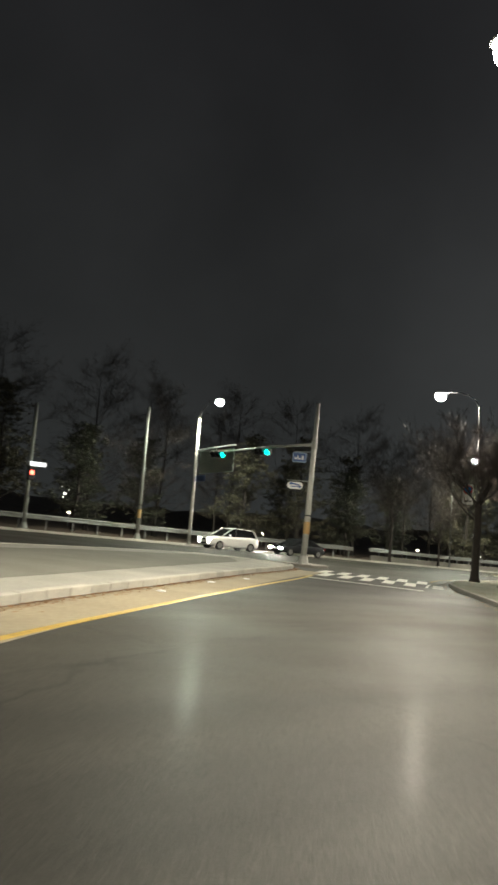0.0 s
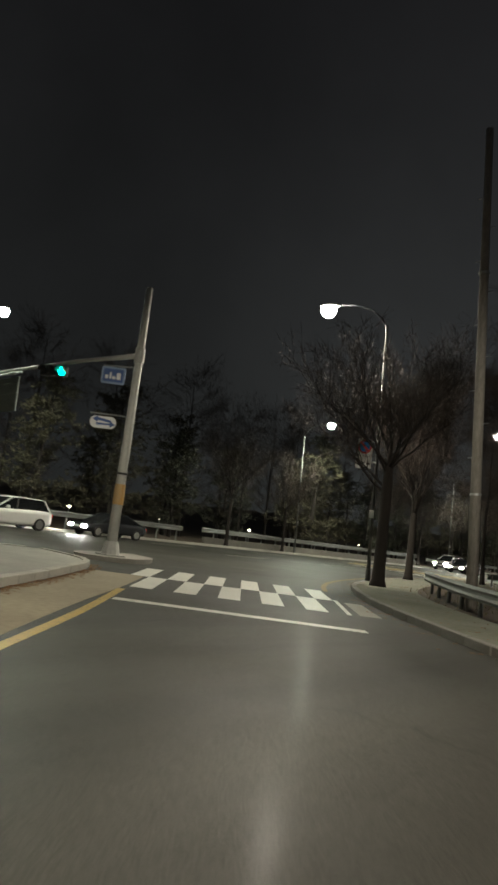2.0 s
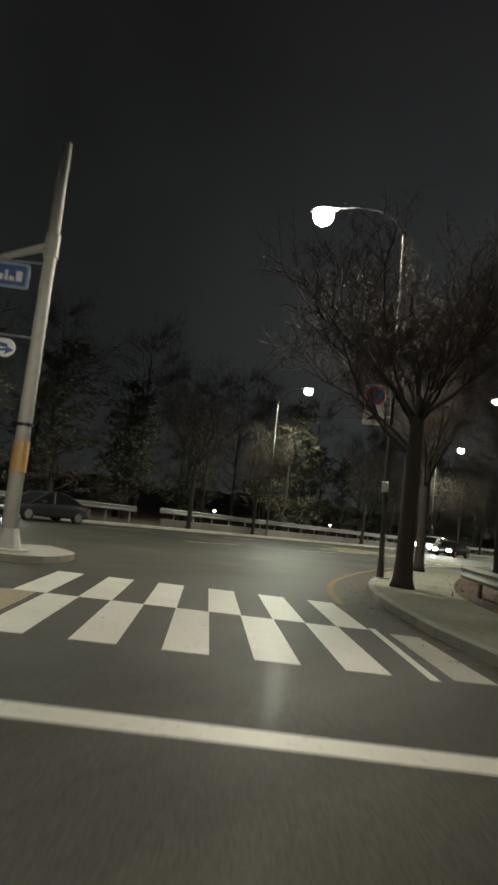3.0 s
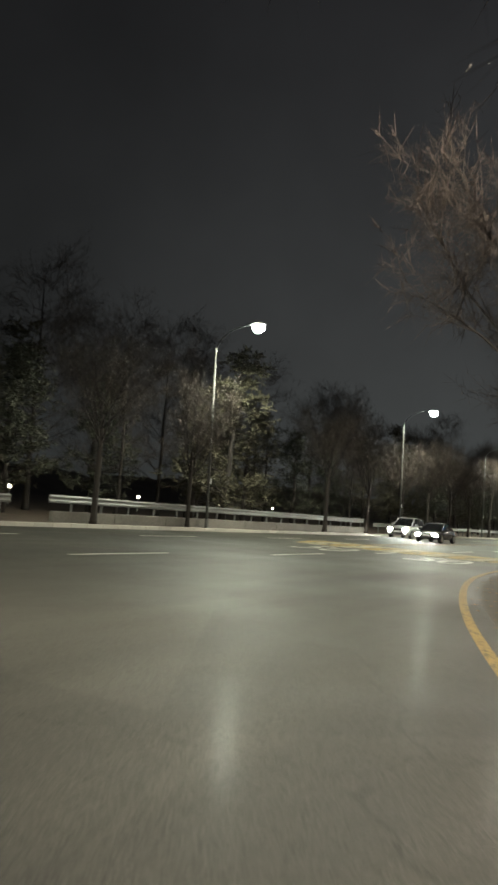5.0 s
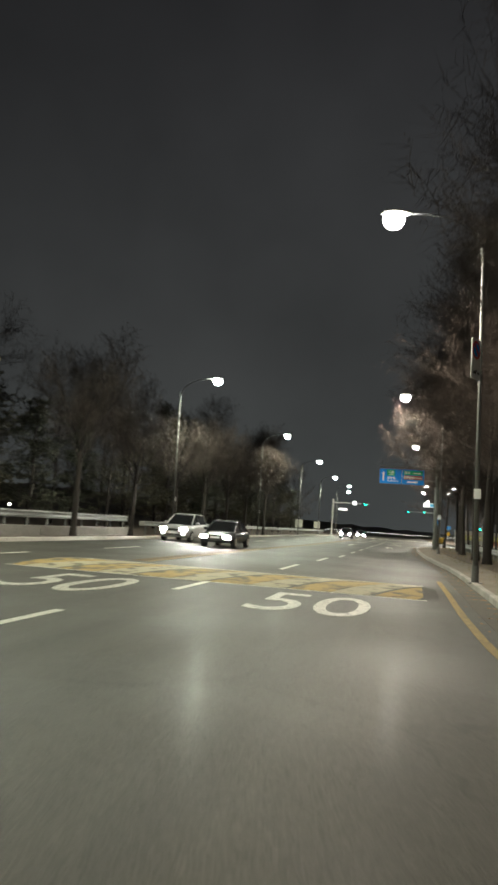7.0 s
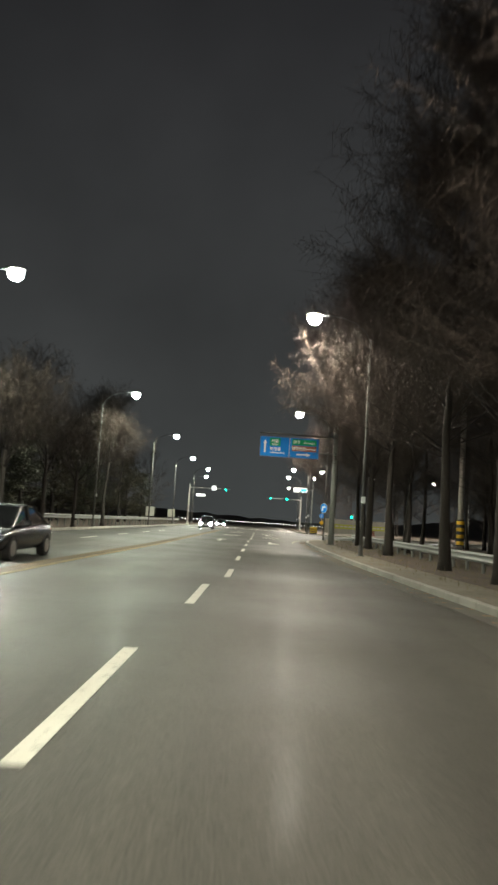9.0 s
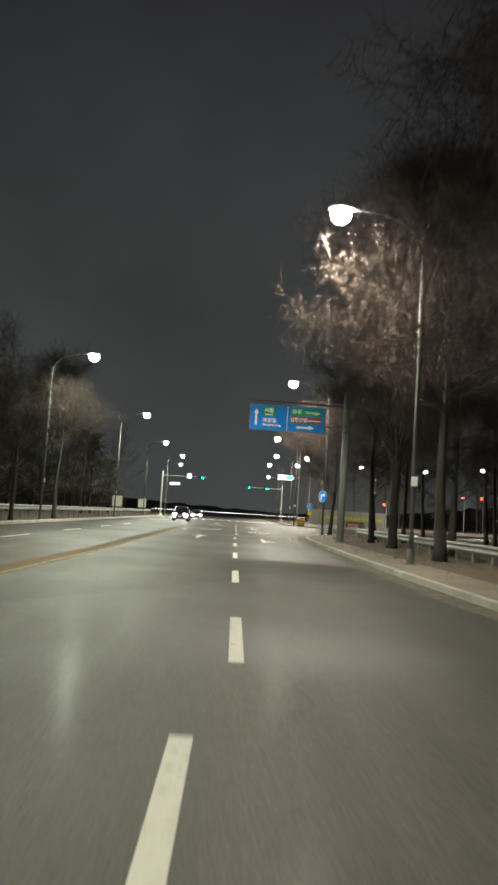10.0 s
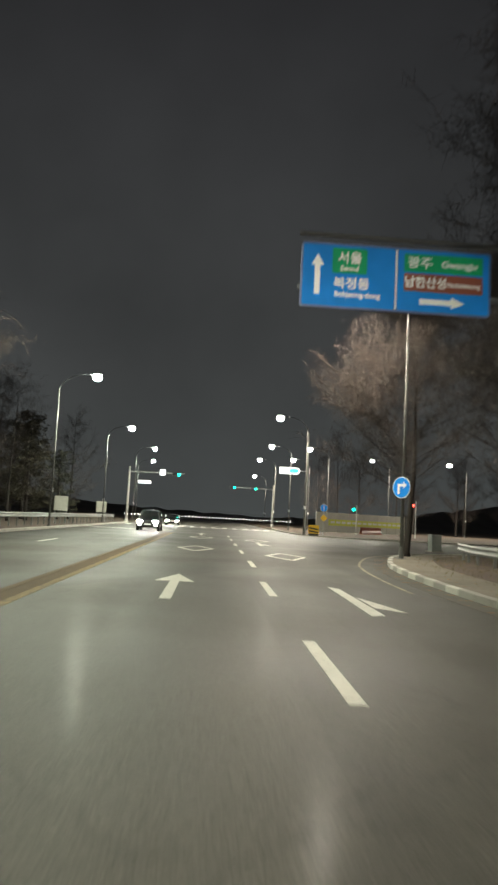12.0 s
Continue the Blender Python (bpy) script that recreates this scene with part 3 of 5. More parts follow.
# far stop line and crossing
paint("stop_line", Kit().box(-4.2, 108, 0, 6.6, 108.5, 0.004), WHITE_PAINT, "white stop line before the far junction")
paint("stop_line", Kit().box(-12.3, 84, 0, -4.6, 84.4, 0.004), WHITE_PAINT, "white stop line across the oncoming lanes")
for j in range(14):
    paint("crossing_stripe", Kit().box(-12 + j * 1.35, 111, 0, -11.4 + j * 1.35, 115, 0.004), WHITE_PAINT, "white painted stripe of the far crossing", group="far crossing stripes")

# speed hump with slanted yellow and white bands
hump = new("speed_hump")
tagged(hump, "low asphalt speed hump painted with slanted yellow and white bands", "speed hump")
hk = Kit()
HUMP_N, HUMP_Y0, HUMP_L, HUMP_H = 12, -21.4, 4.4, 0.09


def hump_z(s):
    return HUMP_H * (1 - (2 * s - 1) ** 2)


hump_rows = [(HUMP_Y0 + HUMP_L * i / HUMP_N, hump_z(i / HUMP_N)) for i in range(HUMP_N + 1)]
hk.loft([[(-6.5, y, -0.01), (4.25, y, -0.01), (3.85, y, z), (-6.1, y, z)] for y, z in hump_rows])
part("hump_body", hk, ASPHALT, hump)
for j in range(12):
    hk = Kit()
    x0 = -7.7 + 0.95 * j
    rows = []
    for i in range(HUMP_N + 1):
        s = i / HUMP_N
        xa = x0 + 1.7 * s
        a, b = max(-6.08, min(3.83, xa)), max(-6.08, min(3.83, xa + (0.93 if j % 2 else 0.82)))
        y, z = HUMP_Y0 + HUMP_L * s, hump_z(s)
        rows.append([(a, y, z), (b + 1e-4, y, z), (b + 1e-4, y, z + 0.005), (a, y, z + 0.005)])
    hk.loft(rows)
    part("hump_band", hk, HUMP_YELLOW if j % 2 else HUMP_WHITE, hump)
for y in (HUMP_Y0 - 0.12, HUMP_Y0 + HUMP_L + 0.04):
    part("hump_edge_line", Kit().box(-6.2, y, 0.0, 3.9, y + 0.1, 0.004), FADED_WHITE, hump)
k = Kit()
ribbon(k, [p for p in inner(near_smooth, -1.0) if 33 < p[1] < 56 and p[0] < 12], 0.045, 0.0)
paint("white_edge_line", k, HUMP_WHITE, "thin faint edge line curving round the kerb corner")


# ---------------------------------------------------------------- street lamps
def street_lamp(group, glass, light):
    """Local frame: pole at the origin, the arm reaches towards -x."""
    lamp = thing("street_lamp", (0, 0, 0), "tall tapered steel street lamp with one lit head", "street lamp", group)
    part("base_plate", Kit().box(-0.2, -0.2, 0, 0.2, 0.2, 0.03, 0.01).rod((0, 0, 0.03), (0, 0, 0.5), 0.11, 0.10, 12), LAMP_STEEL, lamp)
    part("pole", Kit().rod((0, 0, 0.03), (0, 0, 10.2), 0.078, 0.042, 12), LAMP_STEEL, lamp, smooth=True)
    part("collar", Kit().rod((0, 0, 9.9), (0, 0, 10.25), 0.062, 0.058, 12), LAMP_STEEL, lamp)
    arm_path = [(0, 0, 10.1), (-0.25, 0, 10.6), (-0.75, 0, 11.0), (-1.4, 0, 11.22), (-2.3, 0, 11.3)]
    part("arm", Kit().pipe(arm_path, [0.038, 0.034, 0.030, 0.026, 0.024], 8), LAMP_STEEL, lamp, smooth=True)
    head = part("lamp_head", Kit().loft([[(x, w * math.cos(a), 11.3 + max(-0.02, h * math.sin(a))) for a in [2 * math.pi * i / 12 for i in range(12)]]
                                        for x, w, h in ((-2.15, 0.05, 0.05), (-2.3, 0.16, 0.09), (-2.7, 0.28, 0.14), (-3.0, 0.24, 0.11), (-3.14, 0.08, 0.05))]), POLE_GREY, lamp, smooth=True)
    # lens oversized: the glare round the lamp is put into its shape
    lens = Kit().loft([[(-2.72 + 0.34 * c * math.cos(a), 0.31 * c * math.sin(a), 11.28 - d) for a in [2 * math.pi * i / 16 for i in range(16)]]
                       for c, d in ((0.84, 0.0), (0.97, 0.08), (1.0, 0.17), (0.92, 0.29), (0.7, 0.39), (0.4, 0.45), (0.12, 0.47))])
    part("lamp_lens", lens, glass, head, "glowing white lens", smooth=True)
    part("tag_plate", Kit().box(-0.1, -0.115, 2.45, 0.1, -0.1, 2.75, 0.004), SIGN_WHITE, lamp, "small white plate strapped to the pole")
    bulb = new("lamp_light", light)
    bulb.parent = lamp
    bulb.location = (-2.72, 0, 10.58)
    return lamp


def leaning(x, y, z, turn=0.0, lean=1.5):
    """A post that leans a little towards -x and -y, as those round the junction do."""
    return pose(x + 0.19 * lean, y + 0.1 * lean, z) @ pose(0, 0, 0, 0.5 * lean, -lean, 0) @ pose(0, 0, 0, 0, 0, turn)


first = street_lamp("street lamps", LAMP_GLASS, lamp_light)
FAR_LAMPS = [(-13.4, -51.0), (-13.35, -18.95), (-13.1, 12.0), (-12.98, 42.35), (-13.0, 72.8), (-13.9, 105.2), (-13.2, 131.4), (-15.5, 158.0)]
NEAR_LAMPS = [(9.72, -46.0), (5.27, -15.55), (5.45, 16.0), (6.42, 47.6), (7.6, 88.8), (9.1, 117.6), (9.0, 141.0), (11.0, 190.0)]
first.matrix_basis = leaning(NEAR_LAMPS[0][0], NEAR_LAMPS[0][1], 0.12, 7)
slip_lamp = copy_thing(first, pose(30.7, -69.3, 0.12, 0, 0, 40))

for x, y in NEAR_LAMPS[1:]:
    copy_thing(first, leaning(x, y, 0.12, 0, 0.6) if y < 0 else pose(x, y, 0.12))
for lamp, light in ((first, corner_lamp_light), (slip_lamp, slip_lamp_light)):
    for bulb in lamp.children_recursive:
        if bulb.type == "LIGHT":
            bulb.data = light
second = street_lamp("street lamps", GREENISH_LAMP_GLASS, green_lamp_light)
tagged(second, "tall tapered steel street lamp with one greenish lit head")
second.matrix_basis = leaning(*FAR_LAMPS[0], 0.14, 180)
for x, y in FAR_LAMPS[1:]:
    copy_thing(second, leaning(x, y, 0.14, 180) if y < 0 else leaning(x, y, 0.14, 180, 0.8) if y < 20 else pose(x, y, 0.14, 0, 0, 180))
for x, y in ((25.8, 131), (38.2, 132), (45.4, 121), (14.3, 138), (14.4, 118.5)):
    copy_thing(first, pose(x, y, 0.12))


# ---------------------------------------------------------------- traffic signals
def signal_head(parent, x, z, y, lit, count=3, turn=0.0):
    """A horizontal signal box facing -y; lit: index of the glowing lens from the left."""
    w = 0.36 * count
    at, x, y, z = (x, y, z), 0.0, 0.0, 0.0
    body = part("signal_box", Kit().box(x - w / 2, y - 0.09, z - 0.2, x + w / 2, y + 0.1, z + 0.2, 0.03), BLACK, parent, "black signal housing")
    body.matrix_basis = pose(*at, 0, 0, turn)
    for i in range(count):
        cx = x - w / 2 + 0.18 + 0.36 * i
        mat = (GREEN_LIGHT if lit == "green" and i == count - 1 else RED_LIGHT if lit == "red" and i == 0 else DEAD_LENS)
        part("signal_lens", Kit().plate(disc(cx, z, 0.155), y - 0.115, y - 0.095), mat, body)
        vis = Kit()
        vis.loft([[(cx + r * math.cos(radians(a)), yy, z + r * math.sin(radians(a))) for a in range(-10, 191, 20)]
                  for r, yy in ((0.155, y - 0.1), (0.155, y - 0.32), (0.165, y - 0.32), (0.165, y - 0.1))], caps=False, closed=False)
        part("visor", vis, BLACK, body)


def banded_pole(parent, height, r0, r1, bands=True, steel=None):
    steel = steel or POLE_GREY
    part("pole", Kit().rod((0, 0, 0.05), (0, 0, height), r0, r1, 12), steel, parent, smooth=True)
    part("base_plate", Kit().box(-0.34, -0.34, 0, 0.34, 0.34, 0.05, 0.012).loft(
        [[(r * math.cos(a), r * math.sin(a), z) for a in [2 * math.pi * i / 12 for i in range(12)]] for r, z in ((0.3, 0.05), (r0 + 0.03, 0.45))]), steel, parent)
    if bands:
        part("warning_band", Kit().rod((0, 0, 1.6), (0, 0, 2.25), r0 + 0.004, r0 + 0.002, 12), BAND, parent, "orange reflective band")
        part("strap", Kit().rod((0, 0, 2.55), (0, 0, 2.62), r0 + 0.008, r0 + 0.008, 12), BLACK, parent)


mast = thing("signal_mast", (6.6, -55.95, 0.14), "grey steel signal mast with two green lights and blue signs", "traffic signal", turn=-4.0)
banded_pole(mast, 8.75, 0.17, 0.11)
part("mast_arm", Kit().pipe([(0, 0, 6.45), (-3.5, 0, 6.52), (-10.9, 0, 6.42)], [0.09, 0.07, 0.05], 10), POLE_GREY, mast, smooth=True)
part("arm_clamp", Kit().rod((0, 0, 6.2), (0, 0, 6.7), 0.16, 0.155, 12), POLE_GREY, mast)
for x in (-4.55, -9.8):
    part("signal_bracket", Kit().rod((x - 0.2, 0, 6.48), (x - 0.2, 0, 6.25), 0.03), GALV, mast)
    signal_head(mast, x - 0.5, 6.24, -0.02, "green", 3, 30)
blue = part("plate_sign", Kit().plate(round_rect(-1.13, 5.42, -0.36, 5.97, 0.06), -0.04, -0.01), PALE_BLUE, mast, "pale blue crossing sign plate")
part("sign_field", Kit().plate(round_rect(-1.07, 5.48, -0.42, 5.91, 0.04), -0.046, -0.04), MAST_BLUE, blue)
for dx, w, h in ((-1.0, 0.1, 0.13), (-0.86, 0.06, 0.22), (-0.77, 0.1, 0.10), (-0.63, 0.13, 0.22)):
    part("sign_bar", Kit().plate([(dx, 5.57), (dx + w, 5.57), (dx + w, 5.57 + h), (dx, 5.57 + h)], -0.052, -0.046), SIGN_WHITE, blue)
arms = part("sign_arm", Kit().rod((0, 0, 6.04), (-1.1, 0, 6.0), 0.025), GALV, mast)
arm_low = part("sign_arm", Kit().rod((0, 0, 4.42), (-1.3, 0, 4.42), 0.025), GALV, mast)
oval = part("plate_sign", Kit().plate(round_rect(-1.27, 3.95, -0.42, 4.34, 0.19, 6), -0.04, -0.01), SIGN_WHITE, mast, "white oval sign with two blue arrows")
part("sign_arrow", Kit().plate([(-1.2, 4.24), (-1.02, 4.34), (-1.02, 4.29), (-0.58, 4.22), (-0.58, 4.14), (-1.02, 4.2), (-1.02, 4.13)], -0.046, -0.04), MAST_BLUE, oval)
part("sign_arrow", Kit().plate([(-1.06, 4.12), (-1.06, 4.05), (-0.62, 4.07), (-0.62, 4.0), (-0.44, 4.1), (-0.62, 4.18), (-0.62, 4.12)], -0.046, -0.04), MAST_BLUE, oval)
for o in (blue, arms, arm_low, oval):
    o.matrix_basis = pose(0, 0, 0, 0, 0, 44)

lamp_panel = thing("guide_sign", (-13.4, -51.0, 0.14), "grey back of a large guide sign on a steel post", "road sign", turn=-4)
lamp_panel.matrix_basis = leaning(-13.4, -51.0, 0.14, -4)
part("post", Kit().rod((0, 0, 0), (0, 0, 10.05), 0.15, 0.11, 12), POLE_GREY, lamp_panel, smooth=True)
part("sign_arm", Kit().rod((0, 0, 7.45), (5.9, 0, 7.5), 0.06), GALV, lamp_panel)
part("sign_panel", Kit().box(0.55, 0.04, 5.55, 5.7, 0.09, 7.3, 0.01), SIGN_BACK, lamp_panel)
for z in (6.0, 6.5, 7.0):
    part("sign_rib", Kit().box(0.6, 0.0, z - 0.03, 5.65, 0.04, z + 0.03), SIGN_BACK, lamp_panel)
part("small_plate", Kit().box(0.25, -0.02, 4.95, 1.7, 0.02, 5.4, 0.01), MAST_BLUE, lamp_panel, "dull blue name plate")

pole2 = thing("steel_post", (-13.6, -55.6, 0.14), "plain grey steel post with an orange warning band", "pole")
banded_pole(pole2, 10.1, 0.15, 0.12, True, OLD_STEEL)
pole2.matrix_basis = leaning(-13.6, -55.6, 0.14, 0, 2.0)
pole1 = thing("signal_post", (-13.6, -64.4, 0.14), "grey steel post with a red signal and a lit plate", "traffic signal")
pole1.matrix_basis = leaning(-13.6, -64.4, 0.14, 0, 2.0)
banded_pole(pole1, 8.8, 0.16, 0.12, False, OLD_STEEL)
red_box = part("signal_box", Kit().box(0.25, -0.25, 3.35, 0.65, 0.15, 4.3, 0.03), BLACK, pole1)
part("signal_lens", Kit().rod((0.66, -0.05, 3.85), (0.69, -0.05, 3.85), 0.15, 0.15, 16), RED_LIGHT, red_box)
part("lit_plate", Kit().box(0.3, -0.12, 4.35, 0.34, 1.0, 4.62, 0.01), LIT_WHITE, pole1, "lit white name plate")

# far junction
far_left = thing("signal_mast", (-12.9, 121.0, 0.14), "grey signal mast at the far junction with a green light", "traffic signal")
banded_pole(far_left, 7.6, 0.16, 0.11, False)
part("mast_arm", Kit().rod((0, 0, 6.9), (7.6, 0, 6.95), 0.07, 0.05), POLE_GREY, far_left)
signal_head(far_left, 6.5, 6.8, -0.1, "green")
# both plates emit: the light falling on them is put into the material
part("lit_plate", Kit().box(4.2, -0.1, 6.6, 4.95, 0.0, 7.4, 0.02), LIT_WHITE, far_left, "white square sign with added glow")
part("name_plate", Kit().box(1.3, -0.05, 5.35, 3.0, 0.0, 5.75, 0.02), LIT_WHITE, far_left, "white street plate with added glow")
far_right = thing("signal_mast", (10.2, 158.5, 0.12), "grey signal mast at the far junction with two green lights", "traffic signal")
banded_pole(far_right, 7.8, 0.17, 0.12, False)
part("mast_arm", Kit().rod((0, 0, 7.0), (-8.2, 0, 7.05), 0.08, 0.05), POLE_GREY, far_right)
signal_head(far_right, -7.75, 6.95, -0.1, "green")
signal_head(far_right, -3.75, 6.95, -0.1, "green")
for x, y, z, col in ((22.2, 104, 3.8, "red"), (16.4, 110, 3.1, "green"), (42.2, 120, 6.2, "red"), (38.9, 120, 6.2, "red")):
    post = thing("signal_post", (x + 0.4, y, 0.12), "slim grey post with a lit %s signal" % col, "traffic signal", "signal posts")
    part("post", Kit().rod((0, 0, 0), (0, 0, z + 0.5), 0.07, 0.06, 8), POLE_GREY, post)
    signal_head(post, -0.4, z, -0.05, col, 1)


# ---------------------------------------------------------------- overhead direction sign
gantry = thing("direction_sign", (5.75, 33.6, 0.12), "large blue overhead direction sign on a thick grey roadside post", "road sign")
part("post", Kit().rod((0, 0, 0), (0, 0, 8.3), 0.205, 0.15, 16), OLD_STEEL, gantry, smooth=True)
part("base_plate", Kit().box(-0.34, -0.34, 0, 0.34, 0.34, 0.04, 0.012), LAMP_STEEL, gantry)
part("post_cap", Kit().rod((0, 0, 8.3), (0, 0, 8.36), 0.17, 0.1, 16), OLD_STEEL, gantry)
for z in (6.35, 7.55):
    part("sign_arm", Kit().rod((0, 0.1, z), (-5.4, 0.1, z + 0.05), 0.07, 0.05, 10), LAMP_STEEL, gantry)
panel = part("sign_panel", Kit().plate(round_rect(-5.36, 5.92, -1.18, 7.36, 0.08), -0.06, 0.0), MAST_BLUE, gantry)
part("left_field", Kit().plate(round_rect(-5.32, 5.96, -3.30, 7.32, 0.06), -0.066, -0.06), SIGN_BLUE, panel, "blue field")
part("right_field", Kit().plate(round_rect(-3.24, 5.96, -1.22, 7.32, 0.06), -0.066, -0.06), SIGN_BLUE, panel, "blue field")
part("divider", Kit().plate([(-3.285, 5.98), (-3.255, 5.98), (-3.255, 7.3), (-3.285, 7.3)], -0.068, -0.06), SIGN_WHITE, panel, "thin pale divider")
part("green_field", Kit().plate(round_rect(-4.68, 6.70, -3.92, 7.26, 0.03), -0.072, -0.066), SIGN_GREEN, panel, "green route field")
part("green_field", Kit().plate(round_rect(-3.10, 6.84, -1.36, 7.24, 0.03), -0.072, -0.066), SIGN_GREEN, panel, "green route field")
part("brown_field", Kit().plate(round_rect(-3.10, 6.40, -1.36, 6.80, 0.03), -0.072, -0.066), SIGN_BROWN, panel, "brown heritage field")
part("up_arrow", Kit().plate([(-5.06, 6.2), (-4.94, 6.2), (-4.94, 6.85), (-4.86, 6.85), (-5.0, 7.1), (-5.14, 6.85), (-5.06, 6.85)], -0.072, -0.066), SIGN_WHITE, panel, "white arrow pointing up")
part("right_arrow", Kit().plate([(-2.75, 6.12), (-2.05, 6.12), (-2.05, 6.05), (-1.75, 6.18), (-2.05, 6.31), (-2.05, 6.24), (-2.75, 6.24)], -0.072, -0.066), SIGN_WHITE, panel, "white arrow pointing right")
UP = Matrix.Rotation(radians(90), 4, "X")
for text, x, z, size, width in (("서울", -4.3, 6.95, 0.27, 0.52), ("Seoul", -4.3, 6.76, 0.15, 0.4), ("복정동", -4.25, 6.38, 0.27, 0.78), ("Bokjeong-dong", -4.12, 6.18, 0.16, 1.0),
                                ("광주", -2.75, 6.95, 0.27, 0.55), ("Gwangju", -1.88, 6.97, 0.20, 0.78), ("남한산성", -2.62, 6.51, 0.27, 0.9), ("Namhansanseong", -1.78, 6.54, 0.15, 0.72)):
    lettering("lettering", text, size, SIGN_WHITE, panel, Matrix.Translation((x, -0.076, z)) @ UP, width=width)

# sign over the far corner
corner_sign = thing("direction_sign", (8.5, 95.0, 0.12), "tall slim post carrying a lit white and blue arrow sign", "road sign")
part("post", Kit().rod((0, 0, 0), (0, 0, 10.6), 0.085, 0.055, 10), OLD_STEEL, corner_sign)
part("sign_arm", Kit().rod((0, 0, 6.5), (-2.9, 0, 6.5), 0.04), GALV, corner_sign)
part("sign_panel", Kit().plate([(-2.9, 6.15), (-1.0, 6.15), (-0.75, 6.48), (-1.0, 6.8), (-2.9, 6.8)], -0.12, -0.04), LIT_WHITE, corner_sign, "lit white panel")
part("blue_field", Kit().plate([(-1.9, 6.25), (-1.05, 6.25), (-0.87, 6.48), (-1.05, 6.7), (-1.9, 6.7)], -0.13, -0.12), LIT_CYAN, corner_sign, "blue arrow field")


def round_sign(at, name, label, z, r, turn, arrow, post_h):
    s = thing(name, at, label, "road sign")
    s.matrix_basis = pose(*at, 0, 0, turn)
    if post_h:
        part("post", Kit().rod((0, 0, 0), (0, 0, post_h), 0.035, 0.035, 8), GALV, s)
    d = part("sign_disc", Kit().plate(disc(0, z, r), -0.09, -0.07), SIGN_WHITE, s)
    part("sign_field", Kit().plate(disc(0, z, r * 0.95), -0.094, -0.09), SIGN_BLUE, d)
    part("sign_arrow", Kit().plate([(x * r, z + y * r) for x, y in arrow], -0.098, -0.094), SIGN_WHITE, d)
    part("bracket", Kit().box(-0.03, -0.07, z - 0.08, 0.03, 0.0, z - 0.03).box(-0.03, -0.07, z + 0.05, 0.03, 0.0, z + 0.1), GALV, s)
    return s


TURN_ARROW = [(-0.45, -0.6), (-0.2, -0.6), (-0.2, 0.1), (0.2, 0.1), (0.2, -0.1), (0.62, 0.24), (0.2, 0.56), (0.2, 0.36), (-0.45, 0.36)]
round_sign((6.38, 47.5, 0.12), "turn_sign", "round blue right-turn sign strapped to a lamp pole", 2.85, 0.43, -52, TURN_ARROW, 0)
round_sign((9.7, 90.4, 0.12), "turn_sign", "round blue direction sign on a thin post", 2.7, 0.36, 0, [(-0.1, -0.6), (0.1, -0.6), (0.1, 0.6), (-0.1, 0.6)], 3.2)
diamond = thing("warning_sign", (9.7, 90.3, 0.12), "small yellow diamond sign below a round sign", "road sign")
part("sign_plate", Kit().plate([(0, 1.35), (0.36, 1.71), (0, 2.07), (-0.36, 1.71)], -0.14, -0.12), SIGN_YELLOW, diamond)
part("bracket", Kit().box(-0.03, -0.12, 1.68, 0.03, 0.07, 1.74), GALV, diamond)
chevron = thing("chevron_board", (8.4, 87.6, 0.12), "yellow board with black slanted bars at the kerb corner", "road sign")
part("board", Kit().box(-0.5, -0.03, 0.2, 0.5, 0.03, 1.0, 0.01), SIGN_YELLOW, chevron)
part("foot", Kit().box(-0.45, -0.2, 0, 0.45, 0.2, 0.2, 0.02), BLACK, chevron)
for z in (0.24, 0.52):
    part("slanted_bar", Kit().plate([(-0.45, z + 0.28), (-0.45, z + 0.14), (0.45, z), (0.45, z + 0.14)], -0.036, -0.03), BLACK, chevron)

# no-parking plate on the corner lamp pole
def no_parking(at, turn):
    sign = thing("no_parking_sign", at, "white no-parking plate with red and blue disc on lamp pole", "road sign", "no-parking plates", turn)
    plate = part("sign_plate", Kit().plate(round_rect(-0.62, 4.35, 0.0, 5.55, 0.05), -0.05, -0.03), SIGN_WHITE, sign)
    part("red_ring", Kit().plate(disc(-0.31, 5.22, 0.28), -0.056, -0.05), SIGN_RED, plate)
    part("blue_disc", Kit().plate(disc(-0.31, 5.22, 0.2), -0.062, -0.056), SIGN_BLUE, plate)
    part("slash", Kit().plate([(-0.49, 5.34), (-0.43, 5.40), (-0.13, 5.10), (-0.19, 5.04)], -0.068, -0.062), SIGN_RED, plate)
    part("tow_symbol", Kit().plate([(-0.52, 4.5), (-0.3, 4.5), (-0.22, 4.66), (-0.3, 4.62), (-0.44, 4.58)], -0.056, -0.05), BLACK, plate)
    part("text_bar", Kit().plate([(-0.2, 4.52), (-0.05, 4.52), (-0.05, 4.58), (-0.2, 4.58)], -0.056, -0.05), BLACK, plate)
    part("bracket", Kit().box(-0.05, -0.03, 4.6, 0.2, 0.02, 4.66).box(-0.05, -0.03, 5.2, 0.2, 0.02, 5.26), GALV, sign)


no_parking((9.72, -46.05, 0.12), 28)
no_parking((5.25, -15.75, 1.7), 62)

